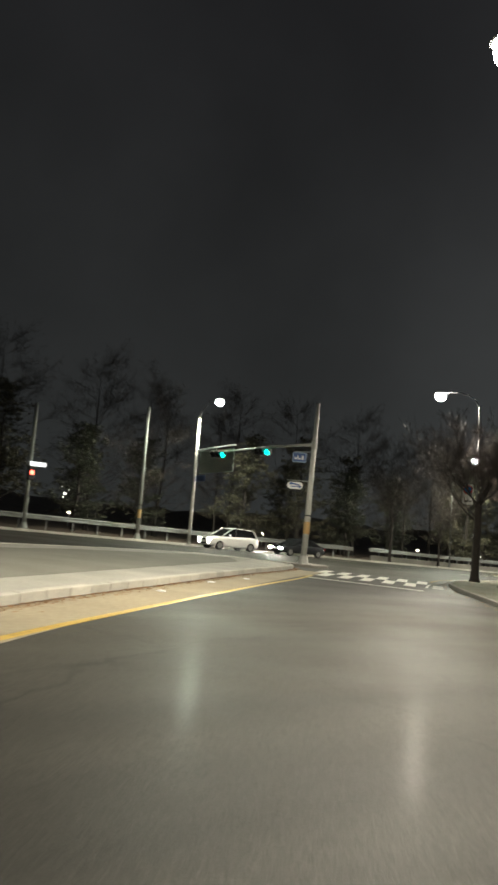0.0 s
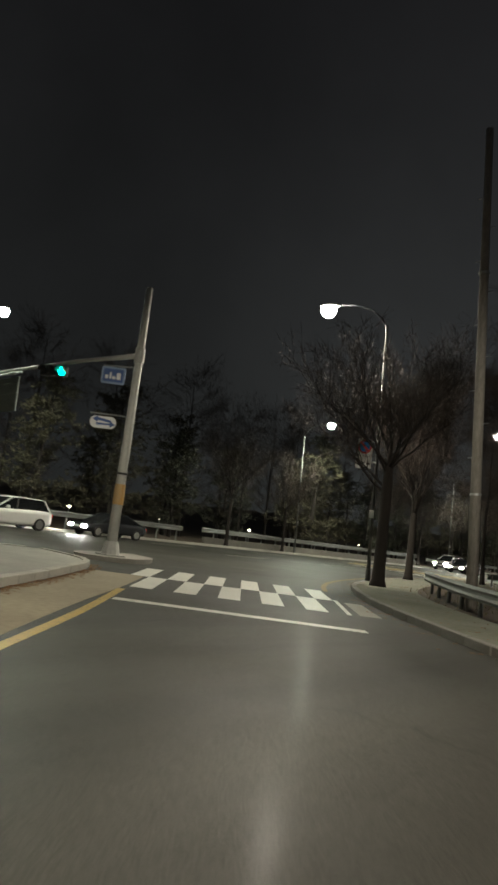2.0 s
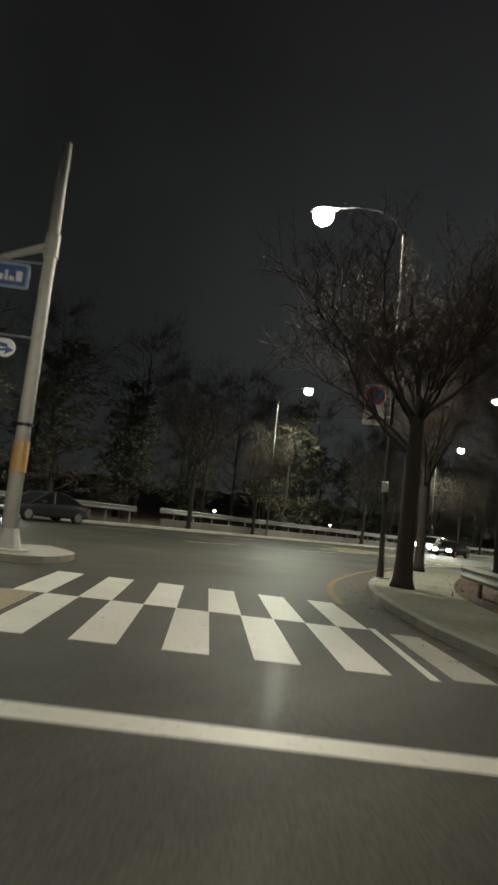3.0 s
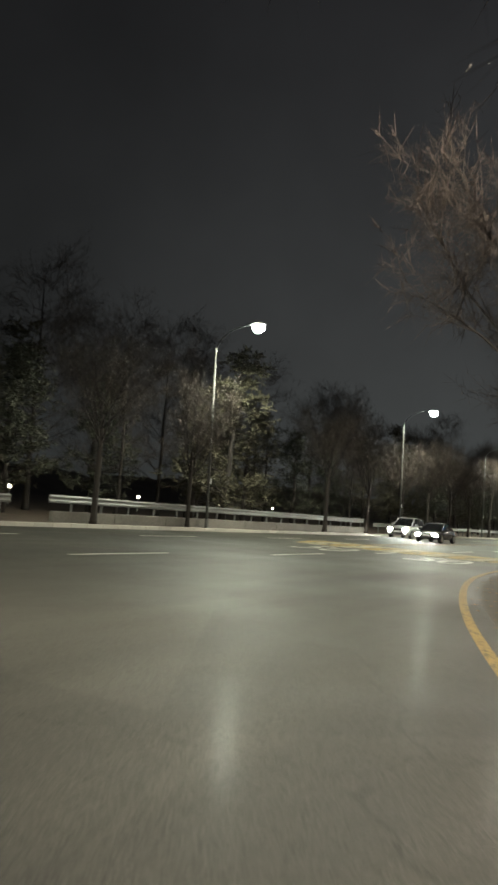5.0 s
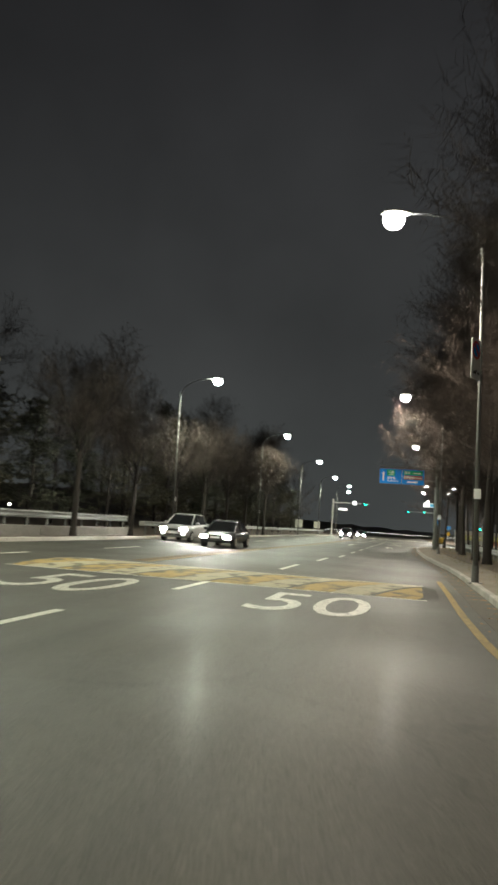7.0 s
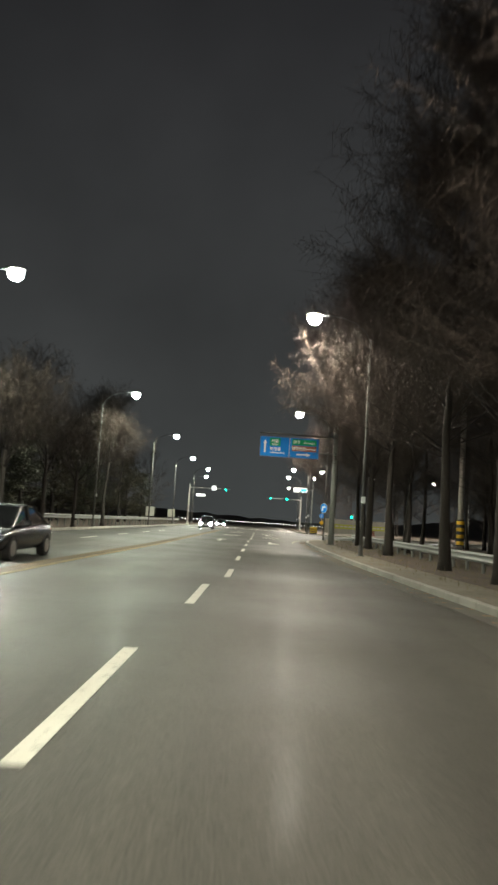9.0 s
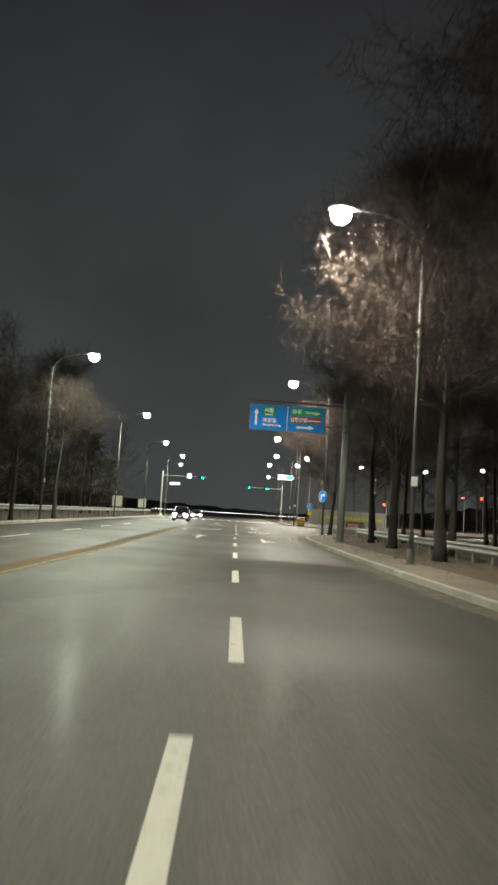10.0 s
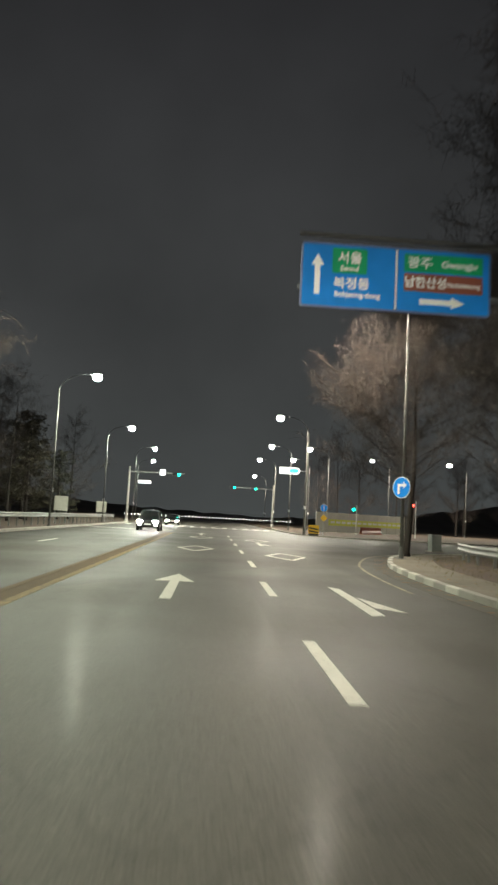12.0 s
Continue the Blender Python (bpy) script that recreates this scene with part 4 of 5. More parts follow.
# ---------------------------------------------------------------- concrete utility pole
util = thing("utility_pole", (17.1, -52.8, 0.12), "tall leaning grey concrete utility pole on the corner verge", "utility pole")
util.matrix_basis = pose(17.1, -52.8, 0.1, 1.6, -2.4, 0)
part("pole", Kit().rod((0, 0, 0), (0, 0, 13.2), 0.15, 0.10, 16), POLE_CONCRETE, util, smooth=True)
for z in (3.0, 9.0):
    part("strap", Kit().rod((0, 0, z), (0, 0, z + 0.06), 0.15, 0.15, 12), GALV, util)
for i in range(9):
    part("climbing_peg", Kit().rod((0, 0, 4 + i * 0.9), (0.26 * (1 if i % 2 else -1), 0, 4 + i * 0.9), 0.012, n=5), GALV, util)


banded = thing("utility_pole", (11.5, 21.6, 0.12), "concrete utility pole with a yellow and black striped sleeve", "utility pole")
part("pole", Kit().rod((0, 0, 0), (0, 0, 9.0), 0.17, 0.13, 16), POLE_CONCRETE, banded, smooth=True)
sleeve = part("striped_sleeve", Kit().rod((0, 0, 0.7), (0, 0, 2.1), 0.2, 0.195, 16), BLACK, banded, "black and yellow sleeve")
for i in range(4):
    part("yellow_band", Kit().rod((0, 0, 0.75 + 0.36 * i), (0, 0, 0.93 + 0.36 * i), 0.206, 0.204, 16), SIGN_YELLOW, sleeve)


# ---------------------------------------------------------------- guard rails
def guard_rail(name, label, line, top, beam_h, post_step, base):
    rail = new(name)
    tagged(rail, label, "guard rail")
    pts = spline(line, 0.5)
    prof = [(0.0, 0.0), (0.045, 0.22), (0.0, 0.42), (0.0, 0.58), (0.045, 0.78), (0.0, 1.0)]
    prof = prof + [(a - 0.012, b) for a, b in reversed(prof)]
    rings = []
    for i, p in enumerate(pts):
        a, b = Vector(pts[max(i - 1, 0)]), Vector(pts[min(i + 1, len(pts) - 1)])
        d = (b - a).normalized()
        s = Vector((-d.y, d.x))
        rings.append([(p[0] + s.x * u, p[1] + s.y * u, top - beam_h * (1 - w)) for u, w in prof])
    part("beam", Kit().loft(rings), RAIL_STEEL, rail)
    me = Kit().rod((0, 0, base), (0, 0, top - 0.02), 0.06, 0.06, 8).mesh("rail_post", RAIL_STEEL)
    every = max(1, int(post_step / 0.5))
    for i in range(1, len(pts) - 1, every):
        a, b = Vector(pts[i - 1]), Vector(pts[i + 1])
        d = (b - a).normalized()
        o = new("rail_post", me)
        o.parent = rail
        o.location = (pts[i][0] + d.y * 0.075, pts[i][1] - d.x * 0.075, 0)
    return rail


guard_rail("guard_rail", "galvanised steel guard rail along the wooded verge", [(8.9, -31), (8.6, -24), (8.5, 0), (8.5, 30), (8.6, 44), (9.3, 48.5), (10.0, 51.4)][::1],
           0.82, 0.34, 2.0, 0.1)
guard_rail("guard_rail", "galvanised steel guard rail round the wooded corner", [(26, -63.4), (20.5, -57.4), (17.3, -53.4), (14.6, -49.4), (12.2, -45.5)], 0.82, 0.34, 2.0, 0.1)
guard_rail("guard_rail", "weathered steel guard rail above a low concrete wall", [(-14.1, -29.9), (-14.1, -12), (-14.1, 6.3)][::-1], 1.32, 0.36, 2.0, 0.14)
guard_rail("guard_rail", "weathered steel guard rail along the grassy far verge", [(-14.3, 9.0), (-14.2, 40), (-14.1, 80), (-14.1, 117)][::-1], 1.05, 0.34, 2.0, 0.14)
guard_rail("guard_rail", "weathered steel guard rail behind the signal posts", [(-14.2, -100), (-14.2, -70), (-14.2, -50), (-14.2, -31.7)][::-1], 1.22, 0.36, 2.0, 0.14)
low_wall = new("low_wall")
tagged(low_wall, "low pale concrete wall along the road edge", "wall", kind="structure")
seg = Kit().box(-0.14, 0.01, 0.1, 0.14, 3.99, 0.62, 0.02).mesh("wall_block", OLD_CONCRETE)
for i in range(9):
    o = new("wall_block", seg)
    o.parent = low_wall
    o.location = (-13.75, -29.8 + 4 * i, 0)


# ---------------------------------------------------------------- trees
def limb(kit, p, d, length, r, rng, bend=0.25, n=6, steps=4):
    """A bent tapering limb; returns points and directions along it."""
    pts, rad, p, d = [p.copy()], [r], p.copy(), d.normalized()
    for i in range(steps):
        d = (d + Vector((rng.uniform(-bend, bend), rng.uniform(-bend, bend), rng.uniform(-bend * 0.3, bend * 0.5)))).normalized()
        p = p + d * (length / steps)
        pts.append(p.copy())
        rad.append(max(0.003, r * (1 - 0.85 * (i + 1) / steps)))
    kit.pipe(pts, rad, n)
    return pts


def bare_tree(seed, height, spread, trunk_r, limbs=66, sprays=17, fine=34, low=0.24):
    """A tall winter street tree: flared trunk, fanning limbs, sprays of thin arching twigs and a few clinging leaves."""
    rng = random.Random(seed)
    trunk, twigs, leaves = Kit(), Kit(), Kit()
    pts, rad = [], []
    x = y = 0.0
    for i in range(11):
        s = i / 10
        pts.append((x, y, s * height * 0.93))
        rad.append(trunk_r * (1.42 if i == 0 else 0.96 if s < 0.12 else max(0.03, 0.92 * (1 - s) ** 0.85)))
        x += rng.uniform(-0.09, 0.09)
        y += rng.uniform(-0.09, 0.09)
    pts.insert(1, (0, 0, 0.35))
    rad.insert(1, trunk_r * 1.15)
    trunk.pipe(pts, rad, 12)
    for i in range(limbs):
        s = low + (0.98 - low) * ((i + rng.random()) / limbs)
        z = s * height * 0.93
        a = rng.uniform(0, 2 * math.pi)
        reach = spread * (0.55 + 0.6 * math.sin(math.pi * min(1, s * 1.15))) * (1.12 - s) ** 0.45 * rng.uniform(0.7, 1.12)
        d = Vector((math.cos(a), math.sin(a), rng.uniform(0.3, 0.9)))
        lp = limb(trunk, Vector((0, 0, z)), d, reach * 1.15, min(trunk_r, 0.2) * 0.16 * (1.05 - s) + 0.006, rng, 0.24, 5)
        for j in range(sprays):
            k = rng.uniform(0.15, 1.0) * (len(lp) - 1)
            q = lp[int(k)].lerp(lp[min(int(k) + 1, len(lp) - 1)], k - int(k))
            dd = (d * 0.8 + Vector((rng.uniform(-1.0, 1.0), rng.uniform(-1.0, 1.0), rng.uniform(-0.4, 0.8)))).normalized()
            sp = limb(twigs, q, dd, rng.uniform(1.2, 2.8), 0.010, rng, 0.35, 3, 2)
            for t in range(fine):
                k = rng.uniform(0.1, 1.99)
                o = sp[int(k)].lerp(sp[int(k) + 1], k - int(k))
                u = (dd * 0.5 + Vector((rng.gauss(0, 0.6), rng.gauss(0, 0.6), rng.gauss(0.0, 0.6)))).normalized() * rng.uniform(0.4, 1.15)
                e = o + u + Vector((0, 0, -0.18 * u.length))
                w = Vector((rng.uniform(-1, 1), rng.uniform(-1, 1), rng.uniform(-0.5, 0.5))).normalized() * 0.0075
                twigs.add([o - w, o + w, e], [(0, 1, 2)])
                if rng.random() < 0.03:
                    m, v = o + u * 0.5, u.orthogonal().normalized() * 0.014
                    leaves.add([m - v, m + u * 0.06 + v, m + u * 0.11, m + u * 0.06 - v], [(0, 1, 2, 3)])
    return trunk.mesh("tree_trunk", BARK, True), twigs.mesh("tree_branchwork", TWIG), leaves.mesh("tree_foliage", DRY_LEAF)


def vase_tree(seed, height, spread, trunk_r, fork, droop=0.15, limbs=13, twiggy=7):
    """A street tree that forks above a short stout trunk into a fan of rising limbs with fine twigs towards their ends."""
    rng = random.Random(seed)
    trunk, twigs, leaves = Kit(), Kit(), Kit()
    lean = Vector((rng.uniform(-0.02, 0.02), rng.uniform(-0.02, 0.02), 0))
    levels = [(0, 1.5), (0.25, 1.15), (0.7, 1.0), (fork * 0.55, 0.92), (fork * 0.9, 0.9), (fork * 1.12, 0.75), (fork * 1.3, 0.35)]
    trunk.pipe([(lean.x * z, lean.y * z, z) for z, k in levels], [trunk_r * k for z, k in levels], 12)
    for i in range(limbs):
        a = 2 * math.pi * (i + rng.uniform(-0.3, 0.3)) / 13 * 2.4
        z0 = fork * rng.uniform(0.82, 1.2)
        out = rng.uniform(0.25, 1.0)
        d = Vector((math.cos(a) * out, math.sin(a) * out, 0.9))
        reach = min((height - z0) * 1.06, spread / max(0.35, out) * 1.2) * rng.uniform(0.85, 1.05)
        lp = limb(trunk, lean * z0 + Vector((0, 0, z0)), d, reach, trunk_r * 0.25, rng, 0.24, 6, 6)
        for j in range(15):
            k = rng.uniform(0.22, 0.98) * (len(lp) - 1)
            q = lp[int(k)].lerp(lp[min(int(k) + 1, len(lp) - 1)], k - int(k))
            side = Vector((rng.uniform(-1, 1), rng.uniform(-1, 1), rng.uniform(-0.1, 0.7)))
            dd = (d.normalized() * 0.9 + side).normalized()
            bp = limb(trunk, q, dd, rng.uniform(1.0, 2.1), 0.018, rng, 0.3, 4, 3)
            for m in range(twiggy):
                k2 = rng.uniform(0.3, 2.99)
                o = bp[int(k2)].lerp(bp[int(k2) + 1], k2 - int(k2))
                e2 = (dd + Vector((rng.gauss(0, 0.6), rng.gauss(0, 0.6), rng.gauss(0.1, 0.5)))).normalized()
                sp = limb(twigs, o, e2, rng.uniform(0.6, 1.3), 0.007, rng, 0.3, 3, 2)
                for t in range(17):
                    k3 = rng.uniform(0.1, 1.99)
                    o3 = sp[int(k3)].lerp(sp[int(k3) + 1], k3 - int(k3))
                    u = (e2 * 0.7 + Vector((rng.gauss(0, 0.5), rng.gauss(0, 0.5), rng.gauss(0.0, 0.5)))).normalized() * rng.uniform(0.25, 0.8)
                    e = o3 + u + Vector((0, 0, -droop * u.length))
                    w = Vector((rng.uniform(-1, 1), rng.uniform(-1, 1), rng.uniform(-0.5, 0.5))).normalized() * 0.007
                    twigs.add([o3 - w, o3 + w, e], [(0, 1, 2)])
                    if rng.random() < 0.04:
                        c, v = o3 + u * 0.5, u.orthogonal().normalized() * 0.016
                        leaves.add([c - v, c + u * 0.06 + v, c + u * 0.12, c + u * 0.06 - v], [(0, 1, 2, 3)])
    return trunk.mesh("tree_trunk", BARK, True), twigs.mesh("tree_branchwork", TWIG), leaves.mesh("tree_foliage", DRY_LEAF)


def pine_tree(seed, height, spread, trunk_r):
    """An uneven evergreen: leaning trunk, tiers of boughs carrying needle tufts, with gaps."""
    rng = random.Random(seed)
    trunk, needles = Kit(), Kit()
    lean = rng.uniform(-0.06, 0.06)
    pts = [(lean * height * (i / 6) ** 1.5 + rng.uniform(-0.1, 0.1) * (i > 0), rng.uniform(-0.1, 0.1) * (i > 0), height * 0.95 * i / 6) for i in range(7)]
    trunk.pipe(pts, [trunk_r * (1.2 - 1.12 * i / 6) for i in range(7)], 8)
    for i in range(52):
        s = 0.1 + 0.88 * (i + rng.random()) / 52
        a = rng.uniform(0, 2 * math.pi)
        base = Vector((lean * height * s ** 1.5, 0, height * 0.95 * s))
        reach = spread * (1.08 - s) ** 0.6 * rng.uniform(0.55, 1.1)
        d = Vector((math.cos(a), math.sin(a), rng.uniform(-0.05, 0.45)))
        lp = limb(trunk, base, d, reach, 0.05 * (1.1 - s) + 0.012, rng, 0.2, 4)
        for j in range(17):
            t = rng.uniform(0.2, 1.0)
            k = t * (len(lp) - 1)
            c = lp[int(k)].lerp(lp[min(int(k) + 1, len(lp) - 1)], k - int(k)) + Vector((rng.gauss(0, 0.3), rng.gauss(0, 0.3), rng.gauss(0, 0.14)))
            for n in range(7):
                u = Vector((rng.gauss(0, 1), rng.gauss(0, 1), rng.gauss(0.25, 0.7))).normalized()
                v = u.orthogonal().normalized()
                v = (v * math.cos(n) + u.cross(v) * math.sin(n)) * 0.034
                e = u * rng.uniform(0.18, 0.36)
                needles.add([c - v, c + v, c + e + v * 0.4, c + e - v * 0.4], [(0, 1, 2, 3)])
    return trunk.mesh("tree_trunk", BARK, True), needles.mesh("tree_crown", PINE if seed % 2 else PINE_PALE)


def plant(meshes, names, label, at, turn, scale, group):
    t = thing("tree", at, label, "tree", group, turn)
    t.scale = (scale, scale, scale)
    for me, nm in zip(meshes, names):
        o = new(nm, me)
        o.parent = t
    return t


BARE = [bare_tree(s, h, sp, r) for s, h, sp, r in ((3, 18.0, 5.6, 0.2), (8, 20.0, 5.2, 0.19), (15, 16.5, 6.0, 0.2))]
WOOD = [bare_tree(s, h, sp, r, 46, 9, 18, 0.12) for s, h, sp, r in ((23, 17.0, 5.2, 0.17), (28, 19.0, 4.8, 0.16), (35, 15.5, 5.4, 0.18))]
PINES = [pine_tree(s, h, sp, r) for s, h, sp, r in ((2, 10.5, 4.2, 0.18), (5, 12.5, 4.6, 0.2), (9, 9.5, 4.2, 0.17), (14, 11.5, 4.8, 0.2))]
CORNER = [vase_tree(41, 8.6, 2.9, 0.22, 3.7, 0.15, 15, 5), vase_tree(44, 10.5, 3.2, 0.2, 4.1, 0.15, 13, 7),
          vase_tree(47, 10.4, 4.0, 0.16, 4.3, 0.6, 12, 4), vase_tree(49, 9.8, 3.6, 0.15, 4.0, 0.4, 12, 4), vase_tree(51, 13.6, 5.4, 0.24, 5.2, 0.35, 18, 8),
          bare_tree(57, 14.9, 6.0, 0.21, 132, 22, 40, 0.37), bare_tree(63, 12.0, 3.3, 0.15, 62, 15, 32, 0.45)]
rng = random.Random(21)
near_trees = [(7.8, -29.0, 1, 0.66), (7.8, -22.4, 0, 0.78), (7.9, -8.6, 2, 0.78), (7.8, -2.4, 1, 0.85), (7.4, 2.0, 0, 1.0), (7.3, 7.8, 2, 1.0), (7.3, 19.3, 11, 1.0),
              (7.76, 29.6, 10, 0.95), (9.4, 25.0, 0, 0.72), (10.6, 32.0, 2, 0.9), (8.0, 36.5, 1, 0.85), (10.8, 40.5, 0, 0.8), (9.6, 44.0, 2, 0.7), (7.35, 50.4, 2, 0.74)]
for x, y, i in ((11.75, -48.15, 0), (7.9, -38.4, 1)):
    plant(CORNER[i], ("trunk", "branchwork", "dry_foliage"), "stout dark-trunked leafless tree at the footway corner", (x, y, 0.1), 40 * i, 1.0 - 0.1 * i, "street trees")
for x, y, i, s in near_trees:
    plant((BARE + WOOD + CORNER)[i], ("trunk", "branchwork", "dry_foliage"), "tall winter street tree with fine bare brown twigs", (x, y, 0.1), rng.uniform(0, 360), s, "street trees")
for i in range(66):
    x, y = rng.uniform(12.5, 34), -44 + i * 1.5 + rng.uniform(-1.5, 1.5)
    if (Vector((x, y)) - Vector((14.7, -48.5))).length < 2 or y > 50 or (x > 16 and y < -38):
        continue
    plant(WOOD[i % 3], ("trunk", "branchwork", "dry_foliage"), "dark leafless tree in the wood behind the guard rail", (x, y, 0.1), rng.uniform(0, 360), rng.uniform(0.75, 1.15), "wood behind the rail")
for i in range(16):
    x, y = 14.0 + (i % 3) * 4.0 + rng.uniform(-1.2, 1.2), 16.0 + i * 2.3 + rng.uniform(-1, 1)
    plant(WOOD[i % 3], ("trunk", "branchwork", "dry_foliage"), "dark leafless tree in the wood behind the guard rail", (x, y, 0.1), 77 * i, 0.72 + 0.06 * (i % 5), "wood behind the rail")
for i, (x, y) in enumerate(((16.4, -43.5), (19.5, -48.4), (22.6, -52.6), (21.5, -43.5), (26.0, -50.5), (28.0, -57.5), (32.5, -61.5))):
    plant(WOOD[i % 3], ("trunk", "branchwork", "dry_foliage"), "dark leafless tree in the wood behind the guard rail", (x, y, 0.1), 50 * i, 0.8 + 0.05 * (i % 4), "wood behind the rail")
for i in range(92):
    x, y = -18.0 - rng.random() * 5.0 - (i % 3) * 4.5, -108 + i * 2.75 + rng.uniform(-1.3, 1.3)
    if y > 116:
        continue
    if i % 3 == 2 or i % 4 == 1:
        plant(WOOD[i % 3], ("trunk", "branchwork", "dry_foliage"), "leafless tree among evergreens behind the guard rail", (x, y, 0.1), rng.uniform(0, 360), rng.uniform(0.75, 1.0) if i % 3 < 2 else rng.uniform(0.95, 1.2), "far wood")
    else:
        plant(PINES[i % 4], ("trunk", "crown"), "dark uneven evergreen behind the guard rail", (x, y, 0.1), rng.uniform(0, 360), rng.uniform(0.85, 1.2), "far wood")
plant(PINES[0], ("trunk", "crown"), "pale evergreen lit by the street lamp beside it", (-15.6, -13.4, 0.1), 30, 1.14, "far wood")
for i, y in enumerate((-27.6, -20.3, -3.0, 5.0, 13.4, 21.2, 29.0, 37.0, 47.4)):
    plant(CORNER[6 if y > 45 else 2 + i % 2], ("trunk", "branchwork", "dry_foliage"), "drooping leafless street tree between far kerb and guard rail", (-13.3, y, 0.12), 67 * i, 1.0 if y > 45 else 0.78 if i in (1, 4) else (0.90, 0.86, 0.93)[i % 3], "far street trees")


for i in range(13):
    x, y = 17 + i * 4.6 + rng.uniform(-1.5, 1.5), 146 + rng.uniform(-3, 9)
    plant(WOOD[i % 3], ("trunk", "branchwork", "dry_foliage"), "dark leafless tree in the wood beyond the side street", (x, y, 0.1), rng.uniform(0, 360), rng.uniform(0.8, 1.1), "wood past the side street")


# ---------------------------------------------------------------- cars
def car(name, label, paint_mat, suv, at, turn, bright=True, lamps=1.0):
    """A parked-looking car; local +y is its front."""
    c = thing(name, at, label, "car", turn=turn)
    hw, L = 0.92, (4.65 if suv else 4.75)
    f, r = L / 2, -L / 2
    belt, roof = (1.08, 1.68) if suv else (0.92, 1.44)
    hood = 1.0 if suv else 0.82

    def section(y, w, zb, zt, tuck):
        right = [(0.0, zb), (w * 0.82, zb), (w * 0.95, zb + 0.07), (w * 0.99, zb + 0.2), (w, zb + (zt - zb) * 0.5), (w * 0.985, zb + (zt - zb) * 0.72), (w * tuck, zt - 0.05), (w * tuck * 0.9, zt - 0.01), (w * 0.5, zt + 0.015)]
        return [(px, y, pz) for px, pz in right] + [(0.0, y, zt + 0.03)] + [(-px, y, pz) for px, pz in reversed(right[1:])]
    st = [(r, hw * 0.80, 0.45, belt - 0.16, 0.92), (r + 0.06, hw * 0.9, 0.34, belt - 0.02, 0.93), (r + 0.3, hw * 0.97, 0.27, belt + 0.02, 0.94), (r + 0.9, hw, 0.25, belt + 0.03, 0.95), (-0.2, hw, 0.24, belt, 0.95),
          (f - 1.5, hw, 0.24, belt - 0.02, 0.95), (f - 1.05, hw, 0.25, hood, 0.95), (f - 0.5, hw * 0.98, 0.26, hood - 0.06, 0.94), (f - 0.18, hw * 0.92, 0.28, hood - 0.15, 0.92), (f - 0.04, hw * 0.84, 0.32, hood - 0.23, 0.9),
          (f, hw * 0.76, 0.4, hood - 0.3, 0.9)]
    body = part("body", Kit().loft([section(*q) for q in st]), paint_mat, c, smooth=True)
    rear = r + (0.22 if suv else 0.5)
    gh = [(rear, 0.80, belt - 0.02), (rear + (0.35 if suv else 1.05), 0.66, roof - 0.04), (-0.15, 0.68, roof), (f - 2.05, 0.66, roof - 0.05), (f - 1.08, 0.80, belt - 0.06)]
    for nm, i in (("rear_window", 0), ("windscreen", 3)):
        (y0, w0, z0), (y1, w1, z1) = gh[i], gh[i + 1]
        part(nm, Kit().loft([[(-w, y, z), (w, y, z), (w, y, z - 0.02), (-w, y, z - 0.02)] for y, w, z in ((y0, w0, z0), (y1, w1, z1))]), CAR_GLASS, c, "dark tinted glass")
    for sgn in (-1, 1):
        outer = [(sgn * w, y, z) for y, w, z in gh] + [(sgn * 0.84, gh[-1][0], belt - 0.06), (sgn * 0.84, gh[0][0], belt - 0.06)]
        part("side_window", Kit().loft([outer, [(px - sgn * 0.02, py, pz) for px, py, pz in outer]]), CAR_GLASS, c, "dark tinted glass")
    roof_k = Kit()
    roof_k.loft([[(-w, y, z), (w, y, z), (w - 0.05, y, z + 0.035), (-w + 0.05, y, z + 0.035)] for y, w, z in gh[1:4]])
    part("roof", roof_k, paint_mat, c)
    for sgn in (-1, 1):
        for i in (0, 3):
            (y0, w0, z0), (y1, w1, z1) = gh[i], gh[i + 1]
            part("pillar", Kit().rod((sgn * w0, y0, z0), (sgn * w1, y1, z1), 0.045, 0.04, 6), paint_mat, c)
        part("pillar", Kit().rod((sgn * 0.85, 0.0, belt - 0.02), (sgn * 0.69, -0.1, roof), 0.035, 0.035, 6), BLACK, c)
        part("mirror", Kit().box(sgn * 0.9 - (0.0 if sgn > 0 else 0.22), f - 1.75, belt - 0.02, sgn * 0.9 + (0.22 if sgn > 0 else 0.0), f - 1.6, belt + 0.13, 0.03), paint_mat, c)
    for sgn in (-1, 1):
        for y in (f - 0.9, r + 0.85):
            rr = 0.35 if suv else 0.32
            x0 = sgn * (hw - 0.2)
            x1 = sgn * (hw + 0.012)
            tyre = part("wheel", Kit().rod((x0, y, rr), (x1, y, rr), rr, rr * 0.97, 20), RUBBER, c, smooth=False)
            part("rim", Kit().rod((x1, y, rr), (x1 + sgn * 0.012, y, rr), rr * 0.66, rr * 0.6, 12), ALLOY, tyre)
    zl = hood - 0.27
    for sgn in (-1, 1):
        xx = sgn * 0.62
        part("headlight", Kit().box(xx - 0.2, f - 0.1, zl - 0.09, xx + 0.2, f + 0.016, zl + 0.1, 0.04), HEADLIGHT if bright else DIM_HEADLIGHT, c, "lit white headlight")
        if suv:
            part("fog_light", Kit().box(xx - 0.12, f - 0.08, 0.42, xx + 0.12, f + 0.012, 0.56, 0.03), DIM_HEADLIGHT, c, "lit fog light")
        part("tail_light", Kit().box(sgn * 0.66 - 0.14, r - 0.012, belt - 0.26, sgn * 0.66 + 0.14, r + 0.1, belt - 0.12, 0.02), TAIL, c, "red tail light")
    part("grille", Kit().box(-0.42, f - 0.05, zl - 0.08, 0.42, f + 0.012, zl + 0.05, 0.01), BLACK, c)
